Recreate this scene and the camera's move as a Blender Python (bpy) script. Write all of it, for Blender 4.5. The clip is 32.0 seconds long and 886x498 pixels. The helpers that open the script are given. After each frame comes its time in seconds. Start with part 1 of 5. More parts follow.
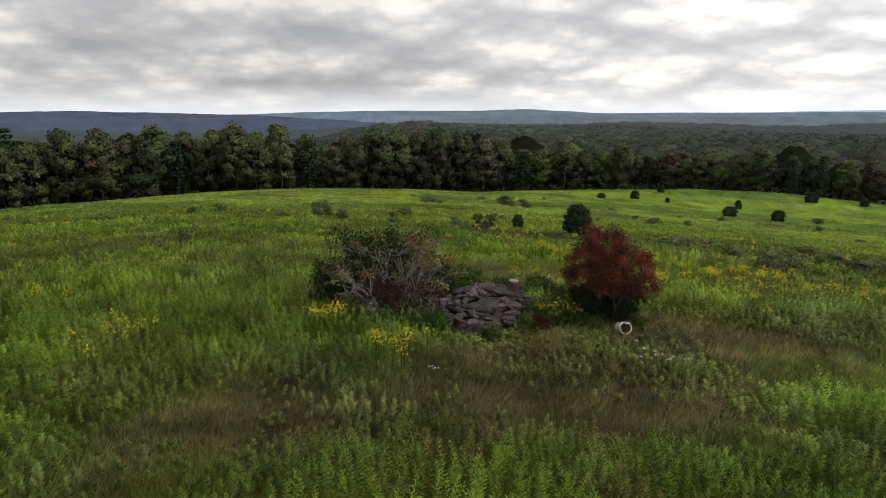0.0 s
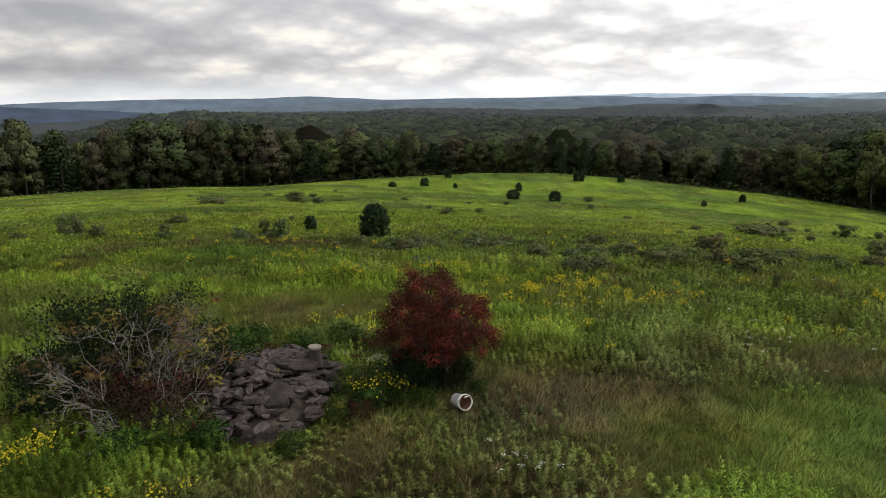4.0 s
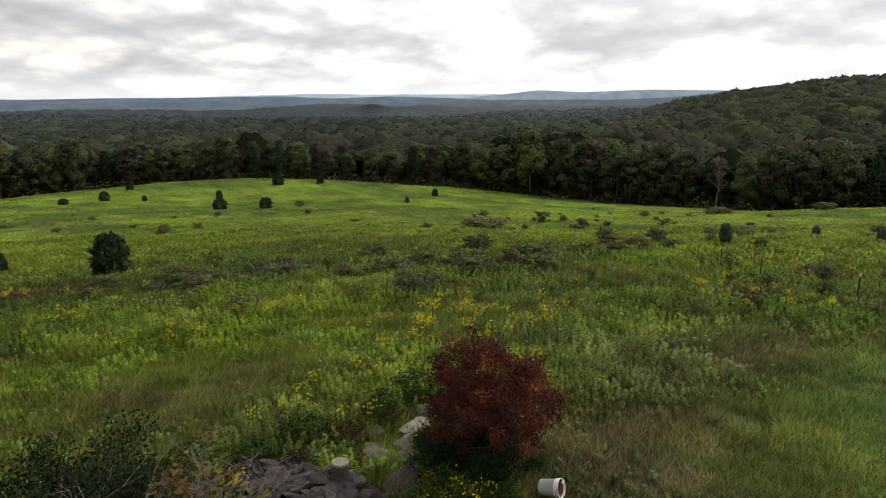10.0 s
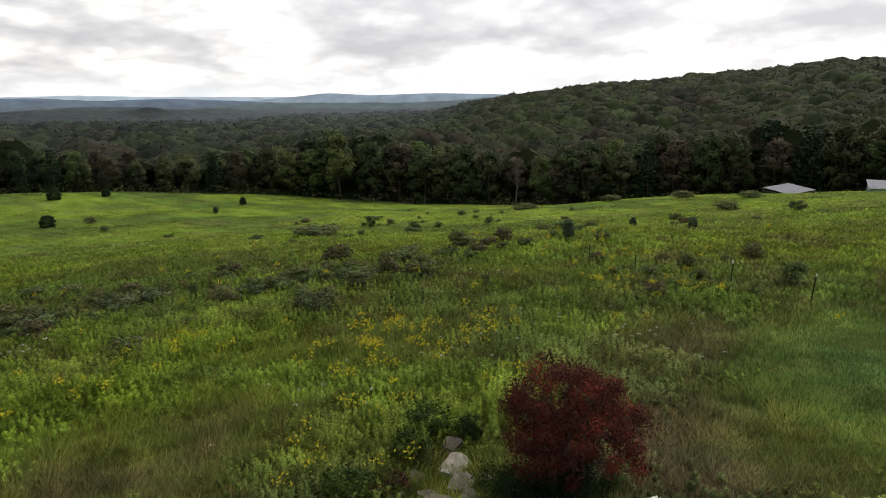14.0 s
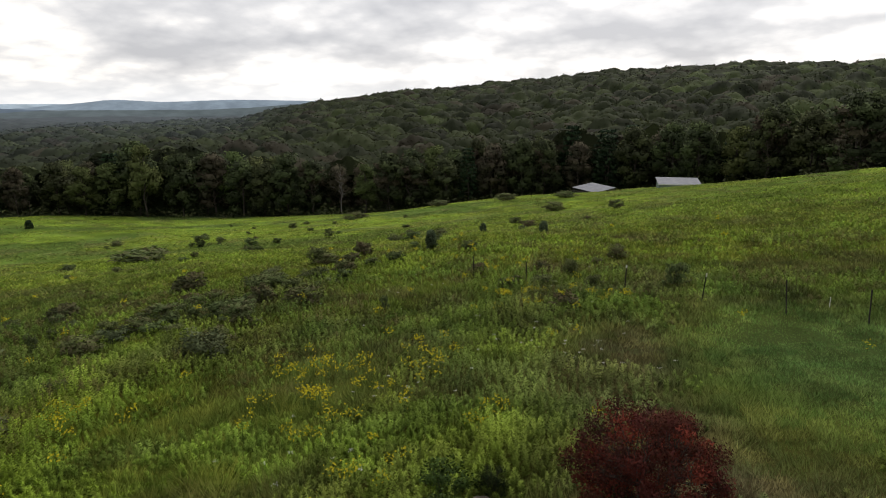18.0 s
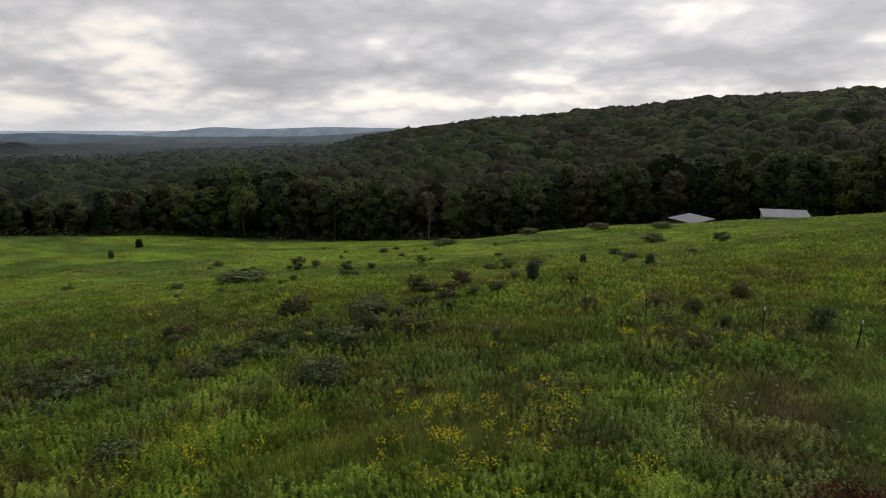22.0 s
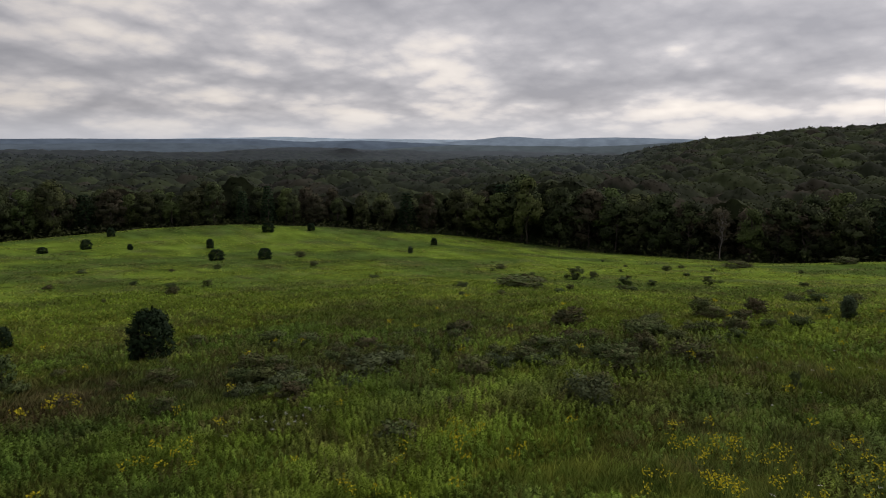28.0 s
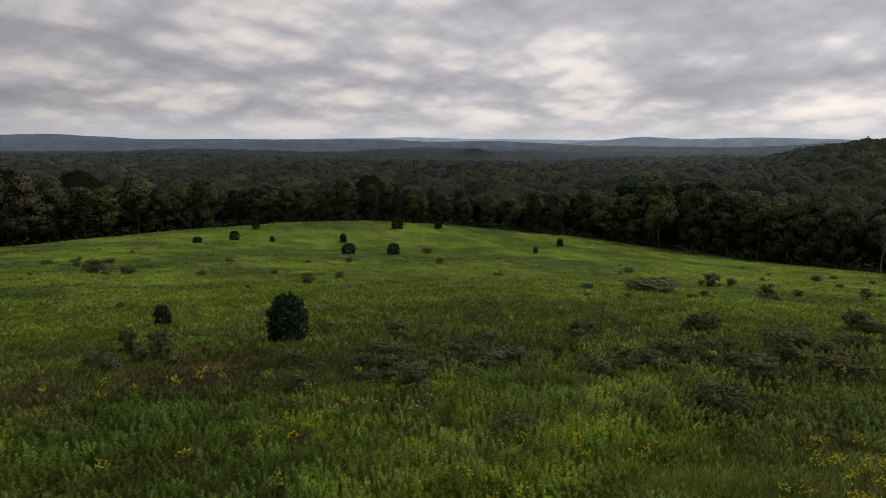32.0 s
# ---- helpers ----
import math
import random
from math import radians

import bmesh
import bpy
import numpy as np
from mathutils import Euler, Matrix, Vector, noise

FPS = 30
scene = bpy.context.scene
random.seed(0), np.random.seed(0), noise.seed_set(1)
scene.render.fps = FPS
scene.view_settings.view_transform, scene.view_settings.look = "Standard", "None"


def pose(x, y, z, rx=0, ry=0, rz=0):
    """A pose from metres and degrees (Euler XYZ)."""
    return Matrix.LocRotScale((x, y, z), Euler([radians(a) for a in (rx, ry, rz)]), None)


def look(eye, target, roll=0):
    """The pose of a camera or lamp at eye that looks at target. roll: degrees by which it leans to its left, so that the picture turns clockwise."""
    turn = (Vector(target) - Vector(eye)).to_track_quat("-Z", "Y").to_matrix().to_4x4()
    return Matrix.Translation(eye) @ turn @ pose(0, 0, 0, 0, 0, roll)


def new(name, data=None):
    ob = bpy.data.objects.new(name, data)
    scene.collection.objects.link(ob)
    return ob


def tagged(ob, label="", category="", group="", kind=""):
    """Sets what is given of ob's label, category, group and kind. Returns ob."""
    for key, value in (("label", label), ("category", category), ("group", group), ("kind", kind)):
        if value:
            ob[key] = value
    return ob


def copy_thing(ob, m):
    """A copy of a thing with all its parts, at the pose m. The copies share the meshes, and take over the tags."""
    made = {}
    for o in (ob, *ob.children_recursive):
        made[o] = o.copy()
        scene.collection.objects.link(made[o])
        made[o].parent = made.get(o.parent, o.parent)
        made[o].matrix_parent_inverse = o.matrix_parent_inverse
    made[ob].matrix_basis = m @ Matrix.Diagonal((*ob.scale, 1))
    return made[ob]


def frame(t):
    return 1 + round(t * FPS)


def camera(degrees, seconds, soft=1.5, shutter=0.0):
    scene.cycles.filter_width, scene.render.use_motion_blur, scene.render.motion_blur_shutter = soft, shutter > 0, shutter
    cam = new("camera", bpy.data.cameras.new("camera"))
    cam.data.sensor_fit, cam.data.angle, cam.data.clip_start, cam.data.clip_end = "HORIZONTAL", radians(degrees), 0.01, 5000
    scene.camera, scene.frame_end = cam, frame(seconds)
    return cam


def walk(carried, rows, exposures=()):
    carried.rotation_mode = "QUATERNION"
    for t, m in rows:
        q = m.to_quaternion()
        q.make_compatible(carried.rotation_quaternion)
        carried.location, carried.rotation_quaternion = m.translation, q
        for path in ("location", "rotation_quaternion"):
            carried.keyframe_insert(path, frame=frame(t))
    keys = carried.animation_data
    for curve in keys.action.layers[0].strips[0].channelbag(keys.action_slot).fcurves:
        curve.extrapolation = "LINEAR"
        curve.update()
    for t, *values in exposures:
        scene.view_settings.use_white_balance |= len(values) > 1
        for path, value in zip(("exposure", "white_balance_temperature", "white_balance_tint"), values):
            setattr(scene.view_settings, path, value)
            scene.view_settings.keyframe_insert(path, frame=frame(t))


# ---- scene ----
cam = camera(68.3, 32.0, 0.95)
PATH = [
    (0, (0.386, 0.144, 5.911), (0.35, 2.103, 5.507), -0.1),
    (1, (0.126, 1.149, 6.062), (0.301, 3.097, 5.647), -0.4),
    (2, (0.532, 2.483, 6.124), (0.866, 4.408, 5.696), -0.6),
    (4.5, (0.821, 5.247, 6.497), (1.467, 7.085, 6.049), -0.7),
    (5, (0.563, 5.705, 6.554), (1.288, 7.514, 6.104), -0.6),
    (6, (-0.191, 6.514, 6.685), (0.684, 8.254, 6.232), -0.7),
    (7, (-1.013, 7.493, 6.772), (-0.043, 9.182, 6.318), -0.6),
    (8, (-1.782, 8.359, 6.802), (-0.697, 9.976, 6.348), -0.5),
    (9, (-2.611, 9.368, 6.869), (-1.365, 10.864, 6.413), -0.6),
    (10, (-3.398, 10.542, 6.92), (-2.019, 11.917, 6.464), -0.6),
    (11, (-4.091, 11.623, 6.968), (-2.616, 12.895, 6.513), -0.4),
    (12, (-4.622, 12.642, 7.022), (-3.059, 13.804, 6.568), -0.4),
    (13, (-4.985, 13.712, 7.056), (-3.333, 14.744, 6.603), -0.3),
    (14, (-5.265, 14.773, 7.138), (-3.529, 15.657, 6.685), -0.4),
    (14.5, (-5.342, 15.277, 7.199), (-3.572, 16.089, 6.746), -0.5),
    (16.5, (-5.354, 17.355, 7.458), (-3.48, 17.887, 7.006), -0.5),
    (17, (-5.252, 17.879, 7.473), (-3.358, 18.337, 7.022), -0.5),
    (18, (-5.084, 18.856, 7.496), (-3.165, 19.209, 7.057), -0.5),
    (19, (-4.783, 19.804, 7.494), (-2.852, 20.117, 7.073), -0.5),
    (20, (-4.567, 20.429, 7.495), (-2.64, 20.787, 7.095), -0.5),
    (21, (-4.536, 20.553, 7.541), (-2.629, 21.02, 7.162), -0.4),
    (22, (-4.433, 20.587, 7.532), (-2.558, 21.183, 7.174), -0.4),
    (23, (-4.473, 20.66, 7.624), (-2.645, 21.395, 7.281), -0.3),
    (24, (-4.45, 20.641, 7.674), (-2.689, 21.528, 7.339), -0.2),
    (25, (-4.409, 20.581, 7.692), (-2.711, 21.584, 7.36), -0.1),
    (26, (-4.291, 20.622, 7.669), (-2.666, 21.74, 7.338), -0.1),
    (26.5, (-4.239, 20.681, 7.64), (-2.655, 21.856, 7.31), -0.0),
    (28.5, (-4.162, 20.731, 7.534), (-2.737, 22.096, 7.207), 0.2),
    (29, (-4.141, 20.72, 7.493), (-2.753, 22.122, 7.165), 0.2),
    (30, (-4.221, 20.642, 7.403), (-2.899, 22.107, 7.076), 0.2),
    (31, (-4.283, 20.577, 7.37), (-3.028, 22.1, 7.042), 0.2),
    (32, (-4.256, 20.626, 7.312), (-3.074, 22.206, 6.985), 0.2),
]
walk(cam, [(t, look(eye, target, roll)) for t, eye, target, roll in PATH],
     exposures=[(0, 0.50, 6650, 12), (6, 0.48, 6650, 12), (12, 0.46, 6650, 12), (17, 0.36, 6650, 12), (19, 0.22, 6650, 12), (20, 0.08, 6650, 13), (22, -0.14, 6620, 14), (24, -0.27, 6600, 15), (26, -0.33, 6560, 16), (32, -0.36, 6520, 17)])


# ---------------------------------------------------------------- light and sky
SUN_AZ, SUN_EL = 100.0, 42.0          # degrees clockwise from +y, above the horizon
sun = new("sun", bpy.data.lights.new("sun", "SUN"))
sun.data.energy, sun.data.angle, sun.data.color = 1.3, radians(14), (1.0, 0.95, 0.87)
sun.matrix_world = look((0, 0, 300), (-math.sin(radians(SUN_AZ)), -math.cos(radians(SUN_AZ)), 300 - math.tan(radians(SUN_EL))))


def links(tree):
    def node(kind, **values):
        n = tree.nodes.new(kind)
        for key, v in values.items():
            if key == "op":
                n.operation = v
            elif key == "blend":
                n.blend_type = v
        return n
    return node, tree.links.new


def ramp(n, stops):
    e = n.color_ramp.elements
    while len(e) < len(stops):
        e.new(0.5)
    for el, (p, c) in zip(e, stops):
        el.position, el.color = p, (*c, 1) if len(c) == 3 else c


def build_world():
    world = bpy.data.worlds.new("sky")
    scene.world = world
    world.use_nodes = True
    t = world.node_tree
    t.nodes.clear()
    node, link = links(t)
    co = node("ShaderNodeTexCoord")
    sep = node("ShaderNodeSeparateXYZ")
    link(co.outputs["Generated"], sep.inputs[0])
    # cloud deck: the direction laid on a flat layer that curves down at the horizon
    up = node("ShaderNodeMath", op="MAXIMUM")
    link(sep.outputs[2], up.inputs[0])
    up.inputs[1].default_value = 0.0
    def layer(offset):
        """The deck's coordinates, seen a little higher by offset."""
        lift = node("ShaderNodeMath", op="ADD")
        link(up.outputs[0], lift.inputs[0])
        lift.inputs[1].default_value = 0.27 + offset
        flat = node("ShaderNodeCombineXYZ")
        for k in (0, 1):
            div = node("ShaderNodeMath", op="DIVIDE")
            link(sep.outputs[k], div.inputs[0]); link(lift.outputs[0], div.inputs[1])
            link(div.outputs[0], flat.inputs[k])
        flat.inputs[2].default_value = CLOUD_SEED
        return flat
    def clouds(flat, scale, detail, rough, distort):
        n = node("ShaderNodeTexNoise")
        n.inputs["Scale"].default_value, n.inputs["Detail"].default_value = scale, detail
        n.inputs["Roughness"].default_value, n.inputs["Distortion"].default_value = rough, distort
        link(flat.outputs[0], n.inputs["Vector"])
        return n
    def deck_at(offset):
        flat = layer(offset)
        big, small = clouds(flat, 0.55, 5, 0.5, 0.0), clouds(flat, 2.0, 10, 0.62, 0.0)
        puff = node("ShaderNodeTexVoronoi")
        puff.inputs["Scale"].default_value, puff.inputs["Detail"].default_value, puff.inputs["Roughness"].default_value = 2.3, 3, 0.5
        link(flat.outputs[0], puff.inputs["Vector"])
        blend = []
        for share, a, b in ((0.44, big.outputs[0], small.outputs[0]), (0.26, None, puff.outputs["Distance"])):
            mix = node("ShaderNodeMix")
            mix.data_type = "FLOAT"
            mix.inputs[0].default_value = share
            link(a or blend[0], mix.inputs[2]); link(b, mix.inputs[3])
            blend.append(mix.outputs[0])
        return mix
    # billows: tops that rise into thinner air catch the light, bases stay grey
    mix, above = deck_at(0.0), deck_at(0.015)
    edge = node("ShaderNodeMath", op="SUBTRACT")
    link(above.outputs[0], edge.inputs[0]); link(mix.outputs[0], edge.inputs[1])
    relief = node("ShaderNodeMath", op="MULTIPLY_ADD")
    link(edge.outputs[0], relief.inputs[0]); link(mix.outputs[0], relief.inputs[2])
    relief.inputs[1].default_value = 1.5
    tone = node("ShaderNodeValToRGB")
    ramp(tone, [(0.38, (1.0, 0.96, 0.86)), (0.475, (0.88, 0.848, 0.775)), (0.525, (0.77, 0.755, 0.72)), (0.585, (0.61, 0.612, 0.612)), (0.67, (0.49, 0.498, 0.51)), (0.80, (0.38, 0.39, 0.41))])
    link(relief.outputs[0], tone.inputs[0])
    # brighter towards the veiled sun
    sund = node("ShaderNodeVectorMath", op="DOT_PRODUCT")
    link(co.outputs["Generated"], sund.inputs[0])
    a, e = radians(SUN_AZ), radians(SUN_EL)
    sund.inputs[1].default_value = (math.sin(a) * math.cos(e), math.cos(a) * math.cos(e), math.sin(e))
    glow = node("ShaderNodeMapRange")
    link(sund.outputs["Value"], glow.inputs[0])
    for k, v in zip((1, 2, 3, 4), (-0.3, 1.0, 0.64, 1.34)):
        glow.inputs[k].default_value = v
    deck = node("ShaderNodeMix", blend="MULTIPLY")
    deck.data_type = "RGBA"
    deck.inputs[0].default_value = 1
    link(tone.outputs[0], deck.inputs[6]); link(glow.outputs[0], deck.inputs[7])
    # pale band of haze low over the horizon
    band = node("ShaderNodeMapRange")
    link(sep.outputs[2], band.inputs[0])
    for k, v in zip((1, 2, 3, 4), (0.0, 0.045, 0.7, 0.0)):
        band.inputs[k].default_value = v
    low = node("ShaderNodeMix")
    low.data_type = "RGBA"
    link(band.outputs[0], low.inputs[0]); link(deck.outputs[2], low.inputs[6])
    low.inputs[7].default_value = (0.70, 0.74, 0.77, 1)
    sky = node("ShaderNodeTexSky")
    sky.sky_type, sky.sun_disc = "NISHITA", False
    sky.sun_elevation, sky.sun_rotation = radians(SUN_EL), radians(SUN_AZ)
    clear, cover = node("ShaderNodeBackground"), node("ShaderNodeBackground")
    clear.inputs[1].default_value, cover.inputs[1].default_value = 0.08, SKY_POWER
    link(sky.outputs[0], clear.inputs[0]); link(low.outputs[2], cover.inputs[0])
    both = node("ShaderNodeMixShader")
    both.inputs[0].default_value = 0.94
    link(clear.outputs[0], both.inputs[1]); link(cover.outputs[0], both.inputs[2])
    out = node("ShaderNodeOutputWorld")
    link(both.outputs[0], out.inputs[0])


CLOUD_SEED, SKY_POWER = 5.2, 1.10
build_world()


# ---------------------------------------------------------------- materials
def surface(name, colours, scale=4.0, rough=0.8, bump=0.3, fine=40.0, metal=0.0, random_by=0.0, attr="", gloss=0.15):
    """Two scales of noise between three colours, with a fine relief."""
    m = bpy.data.materials.new(name)
    m.use_nodes = True
    t = m.node_tree
    node, link = links(t)
    p = t.nodes["Principled BSDF"]
    p.inputs["Roughness"].default_value, p.inputs["Metallic"].default_value = rough, metal
    p.inputs["Specular IOR Level"].default_value = gloss
    co = node("ShaderNodeTexCoord")
    n1, n2 = node("ShaderNodeTexNoise"), node("ShaderNodeTexNoise")
    for n, s in ((n1, scale), (n2, fine)):
        n.inputs["Scale"].default_value, n.inputs["Detail"].default_value, n.inputs["Roughness"].default_value = s, 6, 0.6
        link(co.outputs["Object"], n.inputs["Vector"])
    mix = node("ShaderNodeMix")
    mix.data_type = "FLOAT"
    mix.inputs[0].default_value = 0.4
    link(n1.outputs[0], mix.inputs[2]); link(n2.outputs[0], mix.inputs[3])
    r = node("ShaderNodeValToRGB")
    ramp(r, [(0.33, colours[0]), (0.5, colours[1]), (0.67, colours[2])])
    link(mix.outputs[0], r.inputs[0])
    colour = r.outputs[0]
    if attr:
        a = node("ShaderNodeAttribute")
        a.attribute_name = attr
        mul = node("ShaderNodeMix", blend="MULTIPLY")
        mul.data_type = "RGBA"
        mul.inputs[0].default_value = 1
        link(a.outputs["Color"], mul.inputs[6]); link(colour, mul.inputs[7])
        colour = mul.outputs[2]
    if random_by:
        info, hsv = node("ShaderNodeObjectInfo"), node("ShaderNodeHueSaturation")
        mr = node("ShaderNodeMapRange")
        link(info.outputs["Random"], mr.inputs[0])
        mr.inputs[3].default_value, mr.inputs[4].default_value = 1 - random_by, 1 + random_by
        link(mr.outputs[0], hsv.inputs["Value"]); link(colour, hsv.inputs["Color"])
        colour = hsv.outputs[0]
    link(colour, p.inputs["Base Color"])
    b = node("ShaderNodeBump")
    b.inputs["Strength"].default_value, b.inputs["Distance"].default_value = bump, 0.02
    link(n2.outputs[0], b.inputs["Height"])
    link(b.outputs[0], p.inputs["Normal"])
    return m


def foliage(name, through_light=0.3, rough=0.65, random_by=0.18, hue=0.02):
    """Leaves: colour from the mesh's own tint, varied plant by plant, some light through the leaf."""
    m = bpy.data.materials.new(name)
    m.use_nodes = True
    t = m.node_tree
    node, link = links(t)
    p = t.nodes["Principled BSDF"]
    p.inputs["Roughness"].default_value, p.inputs["Specular IOR Level"].default_value = rough, 0.04
    a, info, hsv = node("ShaderNodeAttribute"), node("ShaderNodeObjectInfo"), node("ShaderNodeHueSaturation")
    a.attribute_name = "tint"
    v, h = node("ShaderNodeMapRange"), node("ShaderNodeMapRange")
    link(info.outputs["Random"], v.inputs[0])
    v.inputs[3].default_value, v.inputs[4].default_value = 1 - random_by, 1 + random_by
    frac = node("ShaderNodeMath", op="FRACT")
    times = node("ShaderNodeMath", op="MULTIPLY")
    link(info.outputs["Random"], times.inputs[0]); times.inputs[1].default_value = 7.31
    link(times.outputs[0], frac.inputs[0]); link(frac.outputs[0], h.inputs[0])
    h.inputs[3].default_value, h.inputs[4].default_value = 0.5 - hue, 0.5 + hue
    link(v.outputs[0], hsv.inputs["Value"]); link(h.outputs[0], hsv.inputs["Hue"]); link(a.outputs["Color"], hsv.inputs["Color"])
    link(hsv.outputs[0], p.inputs["Base Color"])
    tr, mix = node("ShaderNodeBsdfTranslucent"), node("ShaderNodeMixShader")
    link(hsv.outputs[0], tr.inputs[0])
    mix.inputs[0].default_value = through_light
    link(p.outputs[0], mix.inputs[1]); link(tr.outputs[0], mix.inputs[2])
    link(mix.outputs[0], t.nodes["Material Output"].inputs[0])
    return m


GROUND = surface("meadow_soil", ((0.75, 0.75, 0.7), (1.0, 1.0, 1.0), (1.25, 1.2, 1.1)), 0.9, 0.95, 0.6, 9.0, attr="tint", gloss=0.0)
GRASS = foliage("grass", 0.35, 0.8, 0.0, 0.0)
WEED = foliage("weed", 0.25, 0.75, 0.0, 0.0)
LEAF = foliage("leaf", 0.25, 0.8)
AUTUMN = foliage("autumn_leaf", 0.25, 0.8, 0.0, 0.0)
NEEDLE = foliage("needle", 0.08, 0.7, 0.12, 0.01)
BARK = surface("bark", ((0.035, 0.028, 0.025), (0.065, 0.055, 0.047), (0.11, 0.095, 0.08)), 3.0, 0.9, 0.6, 30.0, random_by=0.2)
DEADWOOD = surface("dead_wood", ((0.12, 0.108, 0.10), (0.20, 0.182, 0.17), (0.31, 0.29, 0.27)), 6.0, 0.9, 0.4, 60.0)
SLATE = surface("slate", ((0.024, 0.019, 0.020), (0.054, 0.044, 0.044), (0.118, 0.099, 0.093)), 3.0, 0.85, 0.9, 22.0, random_by=0.5)
FIELDSTONE = surface("fieldstone", ((0.055, 0.048, 0.038), (0.10, 0.09, 0.07), (0.18, 0.165, 0.135)), 4.0, 0.85, 0.7, 28.0, random_by=0.2)
CAPSTONE = surface("pale_stone", ((0.13, 0.115, 0.085), (0.22, 0.20, 0.16), (0.36, 0.34, 0.29)), 7.0, 0.85, 0.5, 50.0)
CUTWOOD = surface("weathered_cut_wood", ((0.13, 0.115, 0.085), (0.23, 0.21, 0.165), (0.36, 0.34, 0.29)), 7.0, 0.85, 0.5, 50.0)
PLASTIC = surface("white_plastic", ((0.56, 0.55, 0.52), (0.68, 0.67, 0.64), (0.76, 0.75, 0.73)), 5.0, 0.45, 0.05, 60.0, gloss=0.4)
RUSTY = surface("rusty_stain", ((0.14, 0.07, 0.045), (0.22, 0.12, 0.08), (0.34, 0.22, 0.15)), 9.0, 0.8, 0.2, 60.0)
STEEL = surface("dark_steel", ((0.02, 0.022, 0.02), (0.035, 0.035, 0.032), (0.07, 0.05, 0.04)), 8.0, 0.6, 0.2, 80.0, 0.4)
ROOFING = surface("galvanised_roof", ((0.17, 0.18, 0.20), (0.23, 0.24, 0.27), (0.30, 0.31, 0.34)), 0.8, 0.75, 0.1, 12.0, 0.0)
BOARD = surface("weathered_board", ((0.07, 0.065, 0.058), (0.11, 0.10, 0.09), (0.17, 0.155, 0.14)), 2.0, 0.85, 0.4, 30.0, random_by=0.15)
PAINTED = surface("faded_green_paint", ((0.14, 0.18, 0.17), (0.20, 0.25, 0.24), (0.28, 0.33, 0.31)), 2.0, 0.7, 0.2, 25.0)
WHITE = surface("white_paint", ((0.6, 0.6, 0.58), (0.72, 0.72, 0.7), (0.8, 0.8, 0.78)), 6.0, 0.5, 0.1, 50.0)


# ---------------------------------------------------------------- helpers for shapes
rng = np.random.default_rng(7)


def part(name, bm, material, parent=None, label=""):
    me = bpy.data.meshes.new(name)
    bm.to_mesh(me)
    bm.free()
    me.materials.append(material)
    ob = new(name, me)
    ob.parent = parent
    if label:
        ob["label"] = label
    return ob


def mesh_of(name, verts, size, material, tint=None, smooth=False):
    """A mesh from an array of corners, every `size` of which make one face. tint: a colour a face, or colours and soft normals."""
    verts = np.asarray(verts, np.float32).reshape(-1, 3)
    n = len(verts)
    lie = None
    if isinstance(tint, tuple):
        tint, lie = tint
        v = verts.reshape(-1, size, 3)
        turned = np.einsum("ij,ij->i", np.cross(v[:, 1] - v[:, 0], v[:, 2] - v[:, 0]), lie) < 0
        v[turned] = v[turned][:, ::-1]
    me = bpy.data.meshes.new(name)
    me.vertices.add(n)
    me.vertices.foreach_set("co", verts.ravel())
    me.loops.add(n)
    me.loops.foreach_set("vertex_index", np.arange(n, dtype=np.int32))
    me.polygons.add(n // size)
    me.polygons.foreach_set("loop_start", np.arange(0, n, size, dtype=np.int32))
    if tint is not None:
        add_tint(me, np.repeat(tint, size, axis=0))
    me.update(calc_edges=True)
    if lie is not None:
        soft = me.attributes.new("custom_normal", "FLOAT_VECTOR", "POINT")
        soft.data.foreach_set("vector", np.repeat(unit(lie), size, axis=0).astype(np.float32).ravel())
    me.materials.append(material)
    return me


def add_tint(me, rgb):
    a = me.attributes.new("tint", "FLOAT_COLOR", "POINT")
    rgba = np.ones((len(rgb), 4), np.float32)
    rgba[:, :3] = np.clip(rgb, 0, 1)
    a.data.foreach_set("color", rgba.ravel())


def unit(v):
    return v / np.maximum(np.linalg.norm(v, axis=-1, keepdims=True), 1e-9)


def leaves(centres, axis, length, width, r=rng, out=None):
    """Rhombic leaf faces: centres and long axes, each turned at random about its axis."""
    n = len(centres)
    axis = unit(axis)
    side = unit(np.cross(axis, r.normal(size=(n, 3)) if out is None else out))
    L, W = np.broadcast_to(length, n)[:, None] / 2, np.broadcast_to(width, n)[:, None] / 2
    return np.stack([centres - axis * L, centres + side * W, centres + axis * L, centres - side * W], 1)


def lattice(ix, iy, seed):
    h = (ix.astype(np.int64) * 374761393 + iy.astype(np.int64) * 668265263 + seed * 974634777) & 0x7FFFFFFF
    h = ((h ^ (h >> 13)) * 1274126177) & 0x7FFFFFFF
    return ((h ^ (h >> 16)) & 0xFFFF) / 65535.0


def value_noise(x, y, cell, seed=0, octaves=3):
    x, y = np.asarray(x, float), np.asarray(y, float)
    total, amp, norm = 0.0, 1.0, 0.0
    for k in range(octaves):
        u, v = x / cell, y / cell
        iu, iv = np.floor(u), np.floor(v)
        fu, fv = u - iu, v - iv
        fu, fv = fu * fu * (3 - 2 * fu), fv * fv * (3 - 2 * fv)
        g = lambda a, b: lattice(iu + a, iv + b, seed + k)
        total = total + amp * ((g(0, 0) * (1 - fu) + g(1, 0) * fu) * (1 - fv) + (g(0, 1) * (1 - fu) + g(1, 1) * fu) * fv)
        norm += amp
        amp, cell = amp * 0.5, cell * 0.5
    return total / norm


